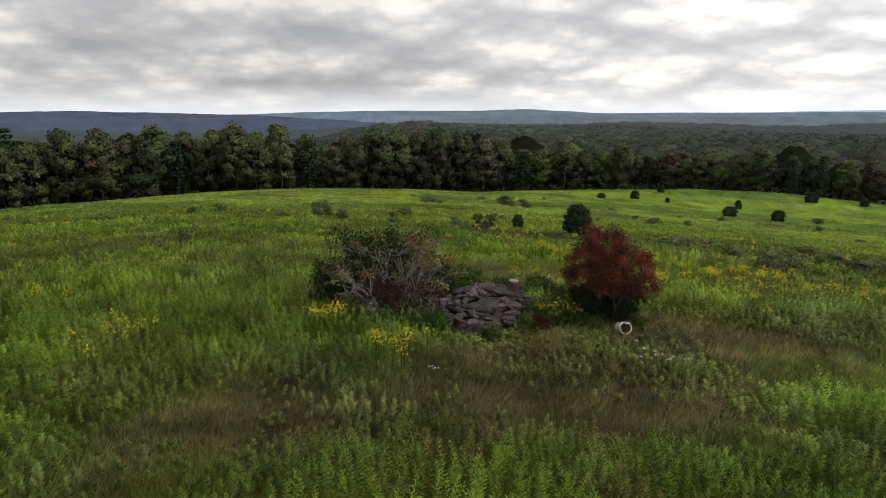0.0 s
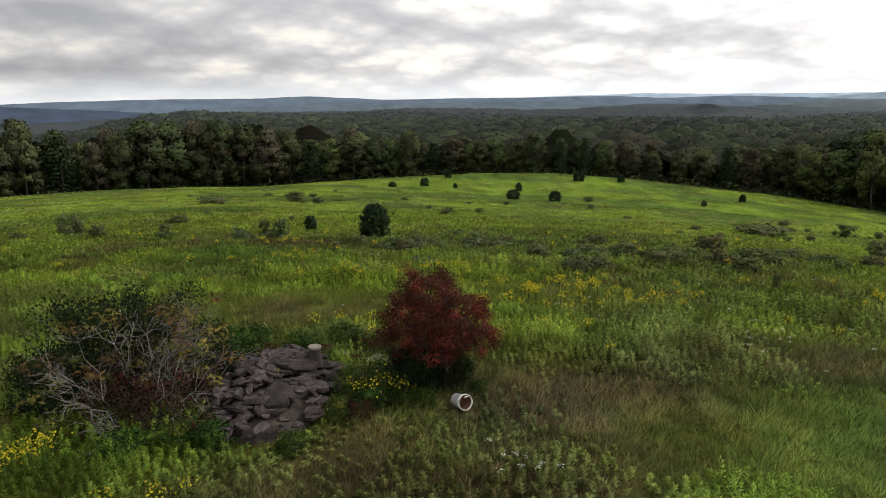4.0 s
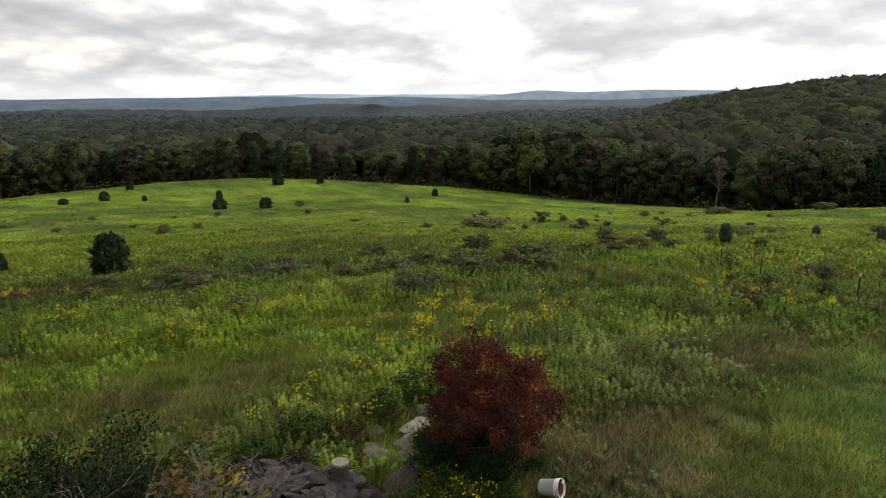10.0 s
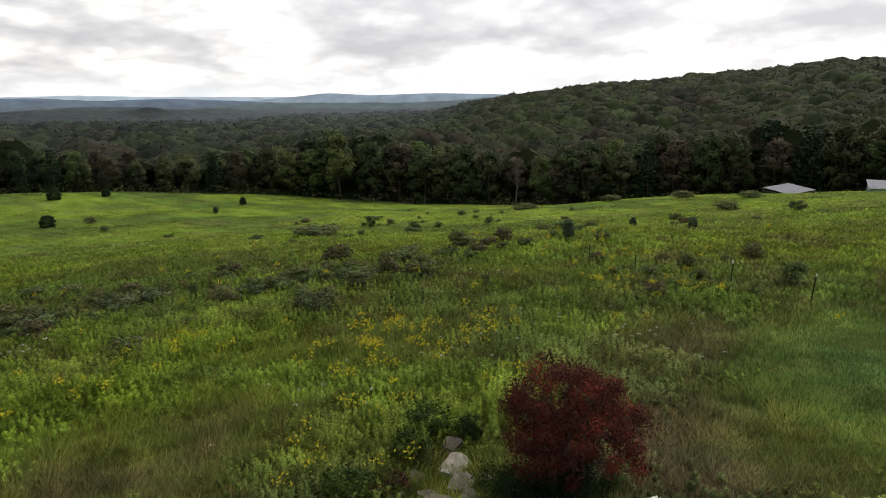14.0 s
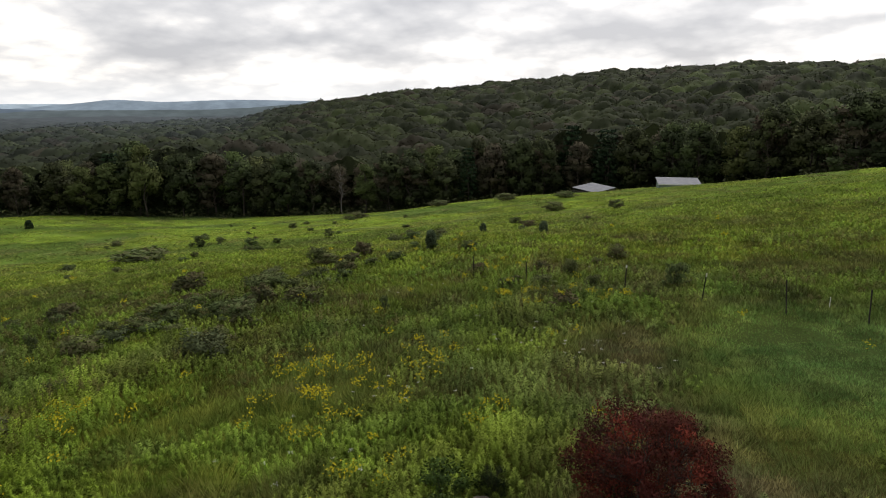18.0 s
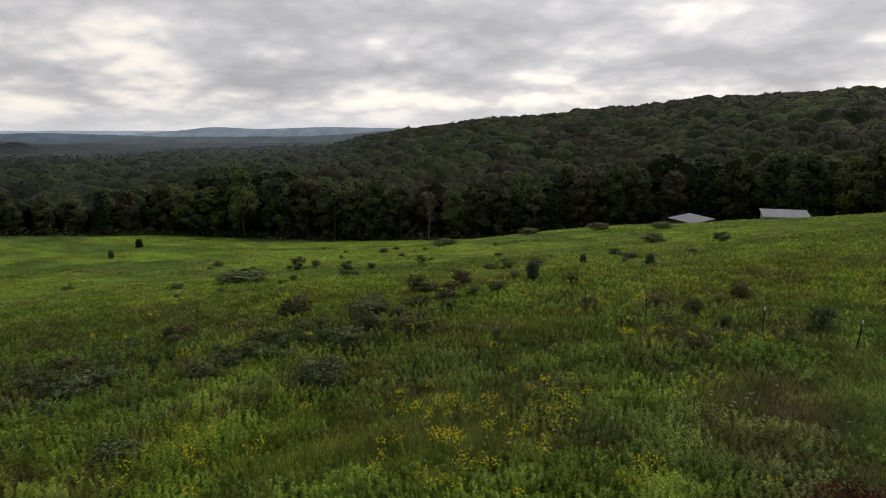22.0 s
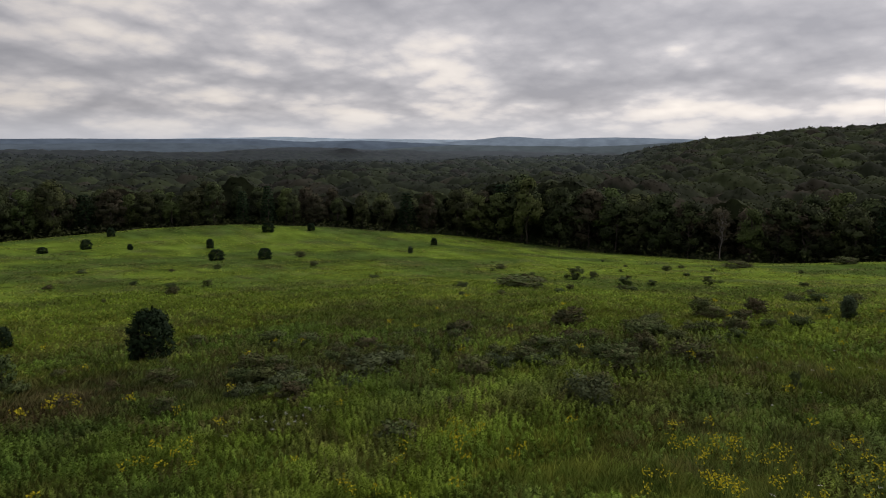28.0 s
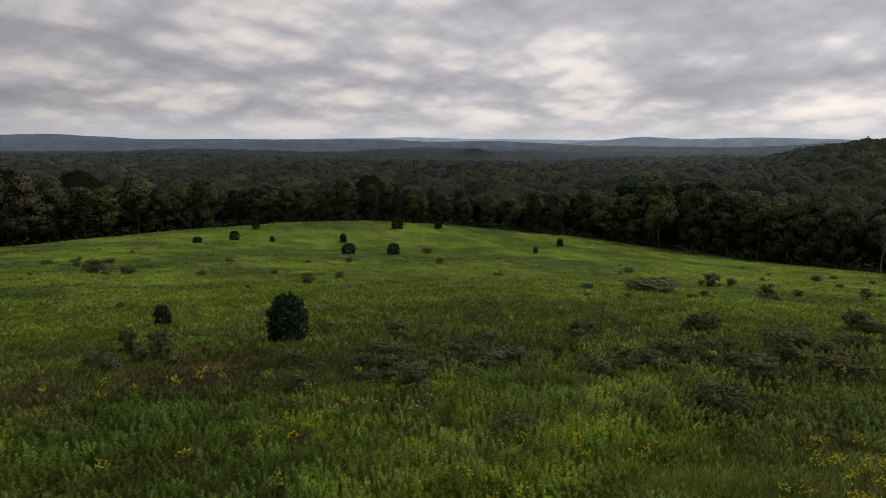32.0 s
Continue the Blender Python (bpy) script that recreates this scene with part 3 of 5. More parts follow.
def broadleaf(seed, tones, slim=1.0, label="", density=1.0, leaf=0.32):
    """A woodland tree 10 m high: bent trunk, limbs, uneven crown."""
    r = np.random.default_rng(seed)
    segs, pts = limb(r, (0, 0, -0.3), (r.normal() * 0.4, r.normal() * 0.4, 8.6), 0.17, 0.03, 0.03, 6)
    n = int(52 * density)
    h = 0.16 + 0.84 * r.random(n) ** 0.85
    prof = np.sin(np.pi * np.clip(h, 0.02, 1) ** 0.8) ** 0.6 * 0.9 + 0.15
    az = r.random(n) * 2 * math.pi
    rad = 2.5 * slim * prof * (0.35 + 0.65 * np.sqrt(r.random(n)))
    centres = np.stack([rad * np.cos(az), rad * np.sin(az), 10 * h - 0.3], 1)
    for c in centres[::3]:
        z = np.clip(c[2] * 0.7, 0.8, 8.2)
        segs += limb(r, (0, 0, z), c, 0.06, 0.02, 0.12, 3)[0]
    spread = 0.8 + 0.6 * r.random(n)
    faces, (tint, lie) = foliage_cloud(r, centres, spread, 84, leaf * 1.1, leaf * 0.85, tones)
    # the dense inside of each lump
    polar, ang = np.linspace(0, math.pi, 5), np.arange(7) % 6 * (math.pi / 3)
    way = np.stack([np.sin(polar)[:, None] * np.cos(ang), np.sin(polar)[:, None] * np.sin(ang), np.cos(polar)[:, None] + 0 * ang], -1)
    V = centres[:, None, None] + way * (1, 1, 0.75) * 0.5 * spread[:, None, None, None]
    body = np.stack([V[:, :-1, :-1], V[:, :-1, 1:], V[:, 1:, 1:], V[:, 1:, :-1]], 3).reshape(-1, 4, 3)
    out = np.tile(unit(way[:-1, :-1] + way[1:, 1:]).reshape(-1, 3), (n, 1))
    away = np.repeat(unit(centres - centres.mean(0)), 24, 0)
    faces = np.concatenate([faces, body])
    tint = (np.concatenate([tint, 0.9 * np.repeat(tint[::84], 24, 0)]), np.concatenate([lie, out * 0.7 + away * 0.6 + (0, 0, 0.25)]))
    return plant("woodland_tree", tubes(segs), faces, tint, BARK, LEAF, label, "tree")


def pine_tree(seed, label):
    r = np.random.default_rng(seed)
    segs, _ = limb(r, (0, 0, -0.3), (0.1, 0.1, 9.9), 0.18, 0.03, 0.01, 5)
    cs, sp = [], []
    for k in range(13):
        z = 1.2 + k * 0.68
        reach = 2.5 * (1 - (z / 10.6)) ** 0.7 + 0.25
        for a in np.linspace(0, 2 * math.pi, 6)[:-1] + r.random() * 2:
            tip = np.array((math.cos(a) * reach, math.sin(a) * reach, z + 0.15))
            segs.append(((0, 0, z), tip, 0.04, 0.012))
            cs += [tip * (0.6, 0.6, 1), tip * (0.95, 0.95, 1)]
            sp += [0.5, 0.42]
    faces, tint = foliage_cloud(r, np.array(cs), np.array(sp), 14, 0.5, 0.26, PINES, 0.5)
    return plant("woodland_pine", tubes(segs, 4), faces, tint, BARK, NEEDLE, label, "tree")


def bare_tree(seed, label):
    r = np.random.default_rng(seed)
    segs, pts = limb(r, (0, 0, -0.3), (0.3, -0.2, 9.6), 0.16, 0.02, 0.03, 6)
    for k in range(26):
        z = 2.2 + 7 * r.random()
        a = r.random() * 6.28
        reach = (1.0 + 1.6 * r.random()) * (1.2 - z / 11)
        tip = np.array((math.cos(a) * reach, math.sin(a) * reach, z + reach * (0.6 + 0.6 * r.random())))
        s, p = limb(r, (0, 0, z), tip, 0.045, 0.015, 0.1, 3)
        segs += s
        for _ in range(3):
            q = p[1 + r.integers(3)]
            segs.append((q, q + r.normal(size=3) * 0.5 + (0, 0, 0.4), 0.02, 0.008))
    faces, tint = foliage_cloud(r, np.array([s[1] for s in segs[8::3]]), 0.4, 5, 0.4, 0.3, BROWNISH)
    return plant("bare_tree", tubes(segs, 4), faces, tint, DEADWOOD, LEAF, label, "tree")


def place(ob, x, y, size, turn=None, sink=0.0, wide=1.0, r=rng):
    turn = r.random() * 360 if turn is None else turn
    m = pose(float(x), float(y), float(land(x, y)) - sink, 0, 0, float(turn)) @ Matrix.Diagonal((size * wide, size * wide, size, 1))
    return m


def scatter_copies(protos, spots, group):
    """Copies of prototypes at (prototype number, x, y, size, wide); the first of each kind is the prototype itself."""
    first = {}
    for k, x, y, size, wide in spots:
        m = place(protos[k], x, y, size, wide=wide)
        tagged(protos[k], group=group)
        if k in first:
            copy_thing(protos[k], m)
        else:
            first[k] = m
    for k, m in first.items():
        protos[k].matrix_basis = m


def tree_height(az, d, x, y):
    """How high the wood's edge must stand to reach its skyline."""
    return 6.8 + d * np.tan(np.radians(np.interp(az, TOP_AZ, TOP_EL))) - land(x, y)


def build_treeline():
    r = np.random.default_rng(5)
    EDGE_GREENS = tuple(tuple(1.55 * c for c in t) for t in GREENS)
    protos = [broadleaf(1, EDGE_GREENS, 1.0, "dark green leafy tree at the edge of the wood"),
              broadleaf(2, EDGE_GREENS[:3], 0.85, "dark green leafy tree at the edge of the wood"),
              broadleaf(3, EDGE_GREENS[:3] + BROWNISH[:1], 1.15, "broad dark green tree at the edge of the wood"),
              broadleaf(4, tuple(tuple(1.25 * c for c in t) for t in PALE_GREENS), 0.85, "slim lighter green tree at the edge of the wood", 0.8),
              broadleaf(6, ((0.088, 0.078, 0.052), (0.074, 0.072, 0.046)), 0.95, "brownish green thinning tree at the edge of the wood", 0.8),
              pine_tree(8, "dark pine at the edge of the wood"),
              bare_tree(9, "grey half-bare tree at the edge of the wood")]
    kinds = np.array([0, 0, 1, 1, 2, 2, 0, 4, 4, 5])
    spots = []
    for row in range(2):
        az = -62.0
        while az < 134:
            d = float(np.interp(az, EDGE_AZ, EDGE_D)) + 2 + row * 8 + r.random() * 6
            x, y = HX + d * math.sin(radians(az)), HY + d * math.cos(radians(az))
            h = max(9.0, float(tree_height(az, d, x, y))) * (0.72 + 0.24 * r.random()) * (1.0 + 0.03 * row)
            k = int(kinds[r.integers(10)])
            if r.random() < 0.08 + 0.22 * step(44, 54, az) * (1 - step(70, 90, az)):
                k = 3 if r.random() < 0.85 else 6
            spots.append((k, x, y, h / 10, (0.8 + 0.4 * r.random()) * min(1.0, 17 / h) ** 0.5))
            az += math.degrees((5.6 + 4.2 * r.random()) / d)
    scatter_copies(protos, spots, "trees along the wood's edge")


build_treeline()


def canopy(x, y):
    """The top of the woods: crowns on the lie of the land, and a number of each crown's own."""
    az, d = bearing(x, y)
    e = np.interp(az, EDGE_AZ, EDGE_D)
    edge_h = tree_height(az, e, HX + e * np.sin(np.radians(az)), HY + e * np.cos(np.radians(az)))
    h = 12.5 + np.clip(edge_h * 0.9 - 12.5, -3, 12) * (1 - step(10, 160, d - e))
    crown, own = tussocks(x, y, 12.0, 141, True)
    lump = tussocks(x, y, 3.4, 151) * (1 - step(350, 700, d))
    wood = tussocks(x, y, 46.0, 146)
    return land(x, y) + h - 7.0 + (8.5 * crown ** 0.75 + 1.8 * lump) * (1 - 0.5 * step(900, 1800, d)) + 4.0 * (wood - 0.4), own


def forest_tone(x, y, own):
    """Each crown's colour: dark and olive greens, browns in drifts, with distance haze mixed in."""
    az, d = bearing(x, y)
    tones = np.array(GREENS[:3] * 2 + BROWNISH[1:2] + GREENS * 2 + PALE_GREENS) * 0.74
    patch = np.clip(value_noise(x, y, 120, 51) * 1.8 - 0.4, 0, 0.999)
    tone = tones[np.minimum((own * 0.5 + patch * 0.5) * len(tones), len(tones) - 1).astype(int)]
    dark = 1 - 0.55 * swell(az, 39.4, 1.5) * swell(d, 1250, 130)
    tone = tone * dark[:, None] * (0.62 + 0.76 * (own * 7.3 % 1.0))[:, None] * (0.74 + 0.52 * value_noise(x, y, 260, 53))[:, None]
    # share of painted haze, by distance; less on the hill
    blue = (np.interp(d, (250, 600, 1000, 1600, 2600), HAZE_SHARE) * (1 - 0.85 * step(60, 70, az)))[:, None]
    return tone * (1 - blue) + HAZE_TONE * blue * (dark * (0.80 + 0.40 * value_noise(x, y, 420, 54)) * (1 + 0.45 * swell(az, 52, 11)))[:, None]


def build_forest():
    """The woods behind: one rolling sheet of crowns, and leaves without number on its nearer part."""
    r = np.random.default_rng(17)
    rows = np.r_[np.arange(18, 300, 1.7), np.arange(300, 760, 3.2), np.geomspace(760, 2750, 130)]
    az = np.radians(np.arange(-46, 128.01, 0.22))
    R, A = np.meshgrid(rows, az, indexing="ij")
    D = R + np.interp(np.degrees(A), EDGE_AZ, EDGE_D)
    D = D + 0.35 * np.gradient(rows)[:, None] * (r.random(D.shape) - 0.5)
    x, y = (HX + D * np.sin(A)).ravel(), (HY + D * np.cos(A)).ravel()
    z, own = canopy(x, y)
    n, m = R.shape
    i, j = np.meshgrid(np.arange(n - 1), np.arange(m - 1), indexing="ij")
    quads = np.stack([i * m + j, i * m + j + 1, (i + 1) * m + j + 1, (i + 1) * m + j], -1).reshape(-1, 4)[:, ::-1].astype(np.int32)
    me = bpy.data.meshes.new("forest_canopy")
    me.vertices.add(len(x)); me.vertices.foreach_set("co", np.stack([x, y, z], -1).astype(np.float32).ravel())
    me.loops.add(quads.size); me.loops.foreach_set("vertex_index", quads.ravel())
    me.polygons.add(len(quads)); me.polygons.foreach_set("loop_start", np.arange(0, quads.size, 4, dtype=np.int32))
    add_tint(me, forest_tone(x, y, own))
    me.update(calc_edges=True)
    me.polygons.foreach_set("use_smooth", np.ones(len(quads), bool))
    me.materials.append(LEAF)
    tagged(new("forest_canopy", me), "dense dark green woodland covering the hill and valley", "forest", kind="stuff")

    faces, tints, lies = [], [], []
    #   from, to, spacing, leaf size: first the undergrowth along the edge, then leaves on the crowns
    for d0, d1, space, size in ((-1, 9, 0.75, 0.75), (17, 60, 1.05, 0.85), (60, 160, 1.6, 1.1), (160, 380, 1.75, 1.25), (380, 800, 3.1, 1.9)):
        for a0 in np.arange(-44, 126, 4.0):
            e = float(np.interp(a0 + 2, EDGE_AZ, EDGE_D))
            k = int(math.radians(4) * ((e + d1) ** 2 - (e + d0) ** 2) / 2 / space ** 2)
            a = np.radians(a0 + 4 * r.random(k))
            d = np.sqrt((e + d0) ** 2 + r.random(k) * ((e + d1) ** 2 - (e + d0) ** 2))
            x, y = HX + d * np.sin(a), HY + d * np.cos(a)
            if d0 < 0:
                dome, own = tussocks(x, y, 3.2, 161, True)
                z = land(x, y) + 3.2 * dome * np.sqrt(r.random(k))
                slope = np.zeros((k, 3))
                tone = np.array(GREENS)[(own * 3.99).astype(int)]
            else:
                z, own = canopy(x, y)
                slope = np.stack([z - canopy(x + 0.8, y)[0], z - canopy(x, y + 0.8)[0], 0 * z], 1) / 0.8
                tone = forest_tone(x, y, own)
                z = z + size * 0.2 * r.normal(size=k)
            n = unit(np.clip(slope, -1.8, 1.8) + (0, 0, 0.8))
            face = n + 0.55 * r.normal(size=(k, 3))
            s = size * (0.6 + 0.8 * r.random(k))
            faces.append(leaves(np.stack([x, y, z], 1), np.cross(face, r.normal(size=(k, 3))), s, s * 0.75, r, face))
            tints.append(tone * (0.70 + 0.65 * r.random((k, 1))))
            lies.append(n + 0.3 * r.normal(size=(k, 3)))
    ob = new("forest_leaves", mesh_of("forest_leaves", np.concatenate(faces), 4, LEAF, (np.concatenate(tints), np.concatenate(lies))))
    tagged(ob, "dark green leaves on the crowns and undergrowth of the wood", "forest", kind="stuff")


build_forest()


# ---------------------------------------------------------------- shrubs in the meadow
def shrub(seed, tones, label, density=1.0, leaf=0.12, name="shrub", mat=None, shape=1.0, per=44):
    """A bush 1 m high and about 1.3 m wide: stems and clumps."""
    r = np.random.default_rng(seed)
    n = int(26 * density)
    az, h = r.random(n) * 6.283, 0.12 + 0.8 * r.random(n)
    rad = 0.58 * shape * np.sqrt(r.random(n)) * (1.15 - 0.55 * h)
    centres = np.stack([rad * np.cos(az), rad * np.sin(az), h], 1)
    segs = []
    for c in centres[::2]:
        segs += limb(r, (c[0] * 0.15, c[1] * 0.15, -0.05), c, 0.014, 0.005, 0.15, 3)[0]
    faces, tint = foliage_cloud(r, centres, 0.16 + 0.1 * r.random(n), per, leaf, leaf * 0.5, tones)
    return plant(name, tubes(segs, 4), faces, tint, BARK, mat or LEAF, label, "shrub", "branchwork", "foliage")


def conifer(seed, label, name="young_pine", slim=1.0, tones=PINES):
    """A young conifer 1 m high, full to the ground."""
    r = np.random.default_rng(seed)
    n = 190
    h = r.random(n) ** 0.9
    az = r.random(n) * 6.283
    rad = 0.42 * slim * np.sqrt(np.clip(1 - ((h - 0.36) / 0.68) ** 2, 0, 1)) * (0.6 + 0.45 * r.random(n))
    centres = np.stack([rad * np.cos(az), rad * np.sin(az), 0.04 + 0.93 * h], 1)
    segs = [((0, 0, -0.1), (0, 0, 0.95), 0.03, 0.005)] + [((0, 0, c[2] * 0.85), c, 0.008, 0.003) for c in centres[::3]]
    faces, tint = foliage_cloud(r, centres, 0.095, 26, 0.095, 0.030, tones, 1.0)
    return plant(name, tubes(segs, 4), faces, tint, BARK, NEEDLE, label, "tree", "trunk", "foliage")


SAGE = ((0.100, 0.126, 0.062), (0.116, 0.142, 0.070), (0.084, 0.108, 0.052))
OLIVES = ((0.096, 0.126, 0.046), (0.114, 0.140, 0.056), (0.080, 0.106, 0.040))
RUST = ((0.112, 0.112, 0.054), (0.120, 0.106, 0.056), (0.098, 0.106, 0.048))


def build_shrubs():
    dark = [conifer(31, "dark green young pine standing alone in the meadow"), conifer(32, "dark green rounded young pine in the meadow", slim=1.25)]
    scatter_copies(dark, [(0, 11.1, 56.7, 2.85, 0.98), (1, 55.6, 131, 2.0, 1.3), (1, 63.6, 127.6, 2.1, 1.15), (1, 97.5, 178.7, 2.6, 1.2), (0, 110.2, 176.1, 2.2, 1.15),
                          (1, 48.0, 173.2, 2.2, 1.0), (0, 54, 165, 1.3, 1.0), (0, 68.8, 158, 2.1, 0.9), (0, 62, 196, 2.3, 1.0), (0, 117.8, 134.2, 1.9, 1.0), (0, 7.3, 71.0, 1.4, 1.0), (1, 38.5, 170, 1.4, 1.4)], "young pines")
    light = [conifer(35, "small grey-green conifer in the meadow", "seedling_conifer", 0.8, ((0.085, 0.115, 0.060), (0.100, 0.135, 0.070), (0.070, 0.095, 0.050)))]
    scatter_copies(light, [(0, 44.3, 28.9, 1.5, 0.85), (0, 57.1, 26.3, 0.9, 1.0), (0, 50.3, 20.3, 1.0, 1.0), (0, 95, 120, 1.5, 1.0)], "seedling conifers")
    low = [shrub(41, OLIVES, "dark olive-green leafy shrub in the long grass"), shrub(42, RUST, "brownish green shrub in the long grass"),
           shrub(43, SAGE, "pale grey-green willowy shrub", 1.1, 0.10), shrub(44, OLIVES[:2] + RUST[:1], "low spreading dark shrub", 1.2, 0.11)]
    r = np.random.default_rng(91)
    scrub = []
    for cx, cy, rx, ry, n in ((24, 36, 10, 5, 46), (14, 46, 9, 4.5, 36), (1, 53, 8, 4, 18), (40, 33, 9, 5, 14), (58, 60, 16, 9, 12), (30, 19, 9, 5, 9), (70, 30, 25, 14, 12), (90, 70, 30, 25, 16), (20, 100, 40, 40, 26), (-25, 60, 20, 25, 14)):
        for _ in range(n):
            x, y = cx + r.normal() * rx * 0.6, cy + r.normal() * ry * 0.6
            scrub.append((int(r.choice((0, 1, 3, 3, 0, 2))), x, y, 0.38 + 0.5 * r.random() ** 1.5, 1.2 + 1.0 * r.random()))
    scatter_copies(low, scrub + [(0, -13.2, 32.3, 1.15, 0.62), (2, -12.8, 64, 2.2, 0.8), (3, -10.5, 62.4, 1.1, 1.0), (0, -5.4, 61.4, 1.1, 1.1), (2, 0.5, 53.3, 1.3, 0.9), (0, 2.5, 57.7, 1.45, 0.7),
                         (3, -29.8, 55.2, 0.8, 2.5), (3, 9.3, 114.4, 1.8, 1.5), (3, 12.5, 110, 1.1, 1.4), (3, -3.5, 113, 1.1, 4.0), (2, 15.2, 42.3, 1.1, 2.4), (0, 71, 65, 1.6, 1.4), (0, 68, 56.3, 1.0, 1.5)] + [(1, 32.4, 42.6, 1.3, 1.6), (0, 36.7, 33.5, 0.8, 1.6), (0, 48.1, 35.8, 0.9, 1.5), (0, 40.6, 25.3, 0.7, 1.6), (0, 28.4, 18.3, 0.95, 0.8),
                         (0, 24.6, 13.7, 1.2, 0.85), (0, 17.7, 40.9, 0.85, 0.6), (3, 16.8, 37.9, 1.0, 1.4), (2, 16.2, 32.0, 1.2, 1.45), (3, 21.6, 33.5, 0.85, 1.8), (0, 23.0, 26.8, 0.75, 0.6),
                         (0, 42.6, 37.7, 1.3, 1.2), (1, 45.1, 34.7, 1.1, 1.3), (3, 58.2, 64.7, 1.1, 5.0)] + [(3, 17.5, 51, 0.8, 2.0), (3, 8.4, 49.5, 0.65, 2.0), (3, 12.2, 48.4, 0.85, 1.7), (1, 26.4, 34.7, 1.0, 1.4), (3, 70.4, 125.8, 1.1, 1.8), (3, 62.6, 111, 0.9, 1.5),
                         (0, 3.5, 55.5, 1.5, 0.85), (3, 120, 60, 1.3, 3.5), (3, 132, 45, 1.3, 3.0), (3, 125, 30, 1.4, 3.0), (3, 118, 18, 1.2, 3.0), (1, 62, 22, 0.8, 1.6), (3, 86, 20, 1.3, 2.0), (3, 80, 12, 1.2, 1.5)], "shrubs")


build_shrubs()


# ---------------------------------------------------------------- the stone heap and what stands round it
def slab_mesh(seed, material, thick=0.22, name="stone"):
    """A split stone about 1 long: uneven outline, bevelled rim, rough faces."""
    r = np.random.default_rng(seed)
    n = int(r.integers(6, 9))
    a = np.sort(r.random(n) * 0.6 + np.arange(n)) / n * 2 * math.pi
    rad = 0.5 * (0.72 + 0.42 * r.random(n))
    ring = np.stack([np.cos(a) * rad, np.sin(a) * rad * (0.62 + 0.2 * r.random())], 1)
    bm = bmesh.new()
    layers = []
    for z, s in ((-0.5, 0.86), (-0.3, 1.0), (0.32, 0.97), (0.5, 0.84)):
        layers.append([bm.verts.new((x * s + r.normal() * 0.018, y * s + r.normal() * 0.018, z * thick + r.normal() * 0.02)) for x, y in ring])
    for lo, hi in zip(layers, layers[1:]):
        for k in range(n):
            bm.faces.new((lo[k], lo[(k + 1) % n], hi[(k + 1) % n], hi[k]))
    top = bm.verts.new((0.02, 0.0, 0.5 * thick + 0.03 * r.random()))
    for k in range(n):
        bm.faces.new((layers[3][k], layers[3][(k + 1) % n], top))
    bm.faces.new(layers[0][::-1])
    me = bpy.data.meshes.new(name)
    bm.to_mesh(me)
    bm.free()
    me.materials.append(material)
    return me


HEAP_H = 0.55


def heap_top(x, y):
    v = np.asarray(y, float) - HEAP[1]
    u, v = (np.asarray(x, float) - HEAP[0] - 0.14 * v) / 1.3, v / 2.3
    return land(x, y) + HEAP_H * np.exp(-(u * u + v * v) ** 1.3)


def build_heap():
    r = np.random.default_rng(77)
    heap = tagged(new("stone_heap"), "heap of grey split fieldstones and slate slabs in the grass", "stone heap")
    meshes = [slab_mesh(100 + k, SLATE, 0.10 + 0.045 * (k % 4)) for k in range(12)]
    # rubble under the stones, coloured dark to paint the shaded gaps between them
    bm = bmesh.new()
    bmesh.ops.create_grid(bm, x_segments=26, y_segments=30, size=1.0)
    for v in bm.verts:
        x, y = HEAP[0] + v.co.x * 1.45 + v.co.y * 0.36, HEAP[1] + v.co.y * 2.6
        u = min(1.0, v.co.x ** 2 + v.co.y ** 2)
        v.co = (x, y, float(heap_top(x, y)) + 0.04 * noise.noise((x * 5, y * 5, 0)) - 0.02 - 0.35 * u ** 4)
    part("rubble", bm, BARK, heap)

    def stone(x, y, lift, size, tilt, mesh=None):
        ob = new("stone", mesh or meshes[int(r.integers(12))])
        z = float(heap_top(x, y)) + lift
        ob.matrix_basis = pose(x, y, z, r.normal() * tilt, r.normal() * tilt, r.random() * 360) @ Matrix.Diagonal((size, size, size, 1))
        ob.parent = heap
    for k in range(290):
        a, d = r.random() * 6.283, math.sqrt(r.random()) * 1.06
        stone(HEAP[0] + math.cos(a) * d * 1.3 + math.sin(a) * d * 0.33, HEAP[1] + math.sin(a) * d * 2.4, 0.03 + 0.15 * r.random(), 0.20 + 0.36 * r.random() ** 1.6, 20)
    for x, y, s, lift, tilt in ((1.8, 18.05, 0.98, 0.16, 7), (1.2, 16.75, 1.0, 0.12, 6), (1.3, 19.1, 0.66, 0.16, 10), (0.55, 18.3, 0.74, 0.13, 10), (0.4, 17.4, 0.6, 0.1, 12),
                             (0.9, 17.5, 0.6, 0.12, 12), (1.65, 17.35, 0.5, 0.12, 14), (1.55, 19.5, 0.5, 0.12, 14), (0.75, 19.0, 0.55, 0.12, 12), (2.35, 17.9, 0.5, 0.12, 18), (0.95, 16.5, 0.62, 0.08, 10)):
        stone(x, y, lift, s, tilt)


build_heap()


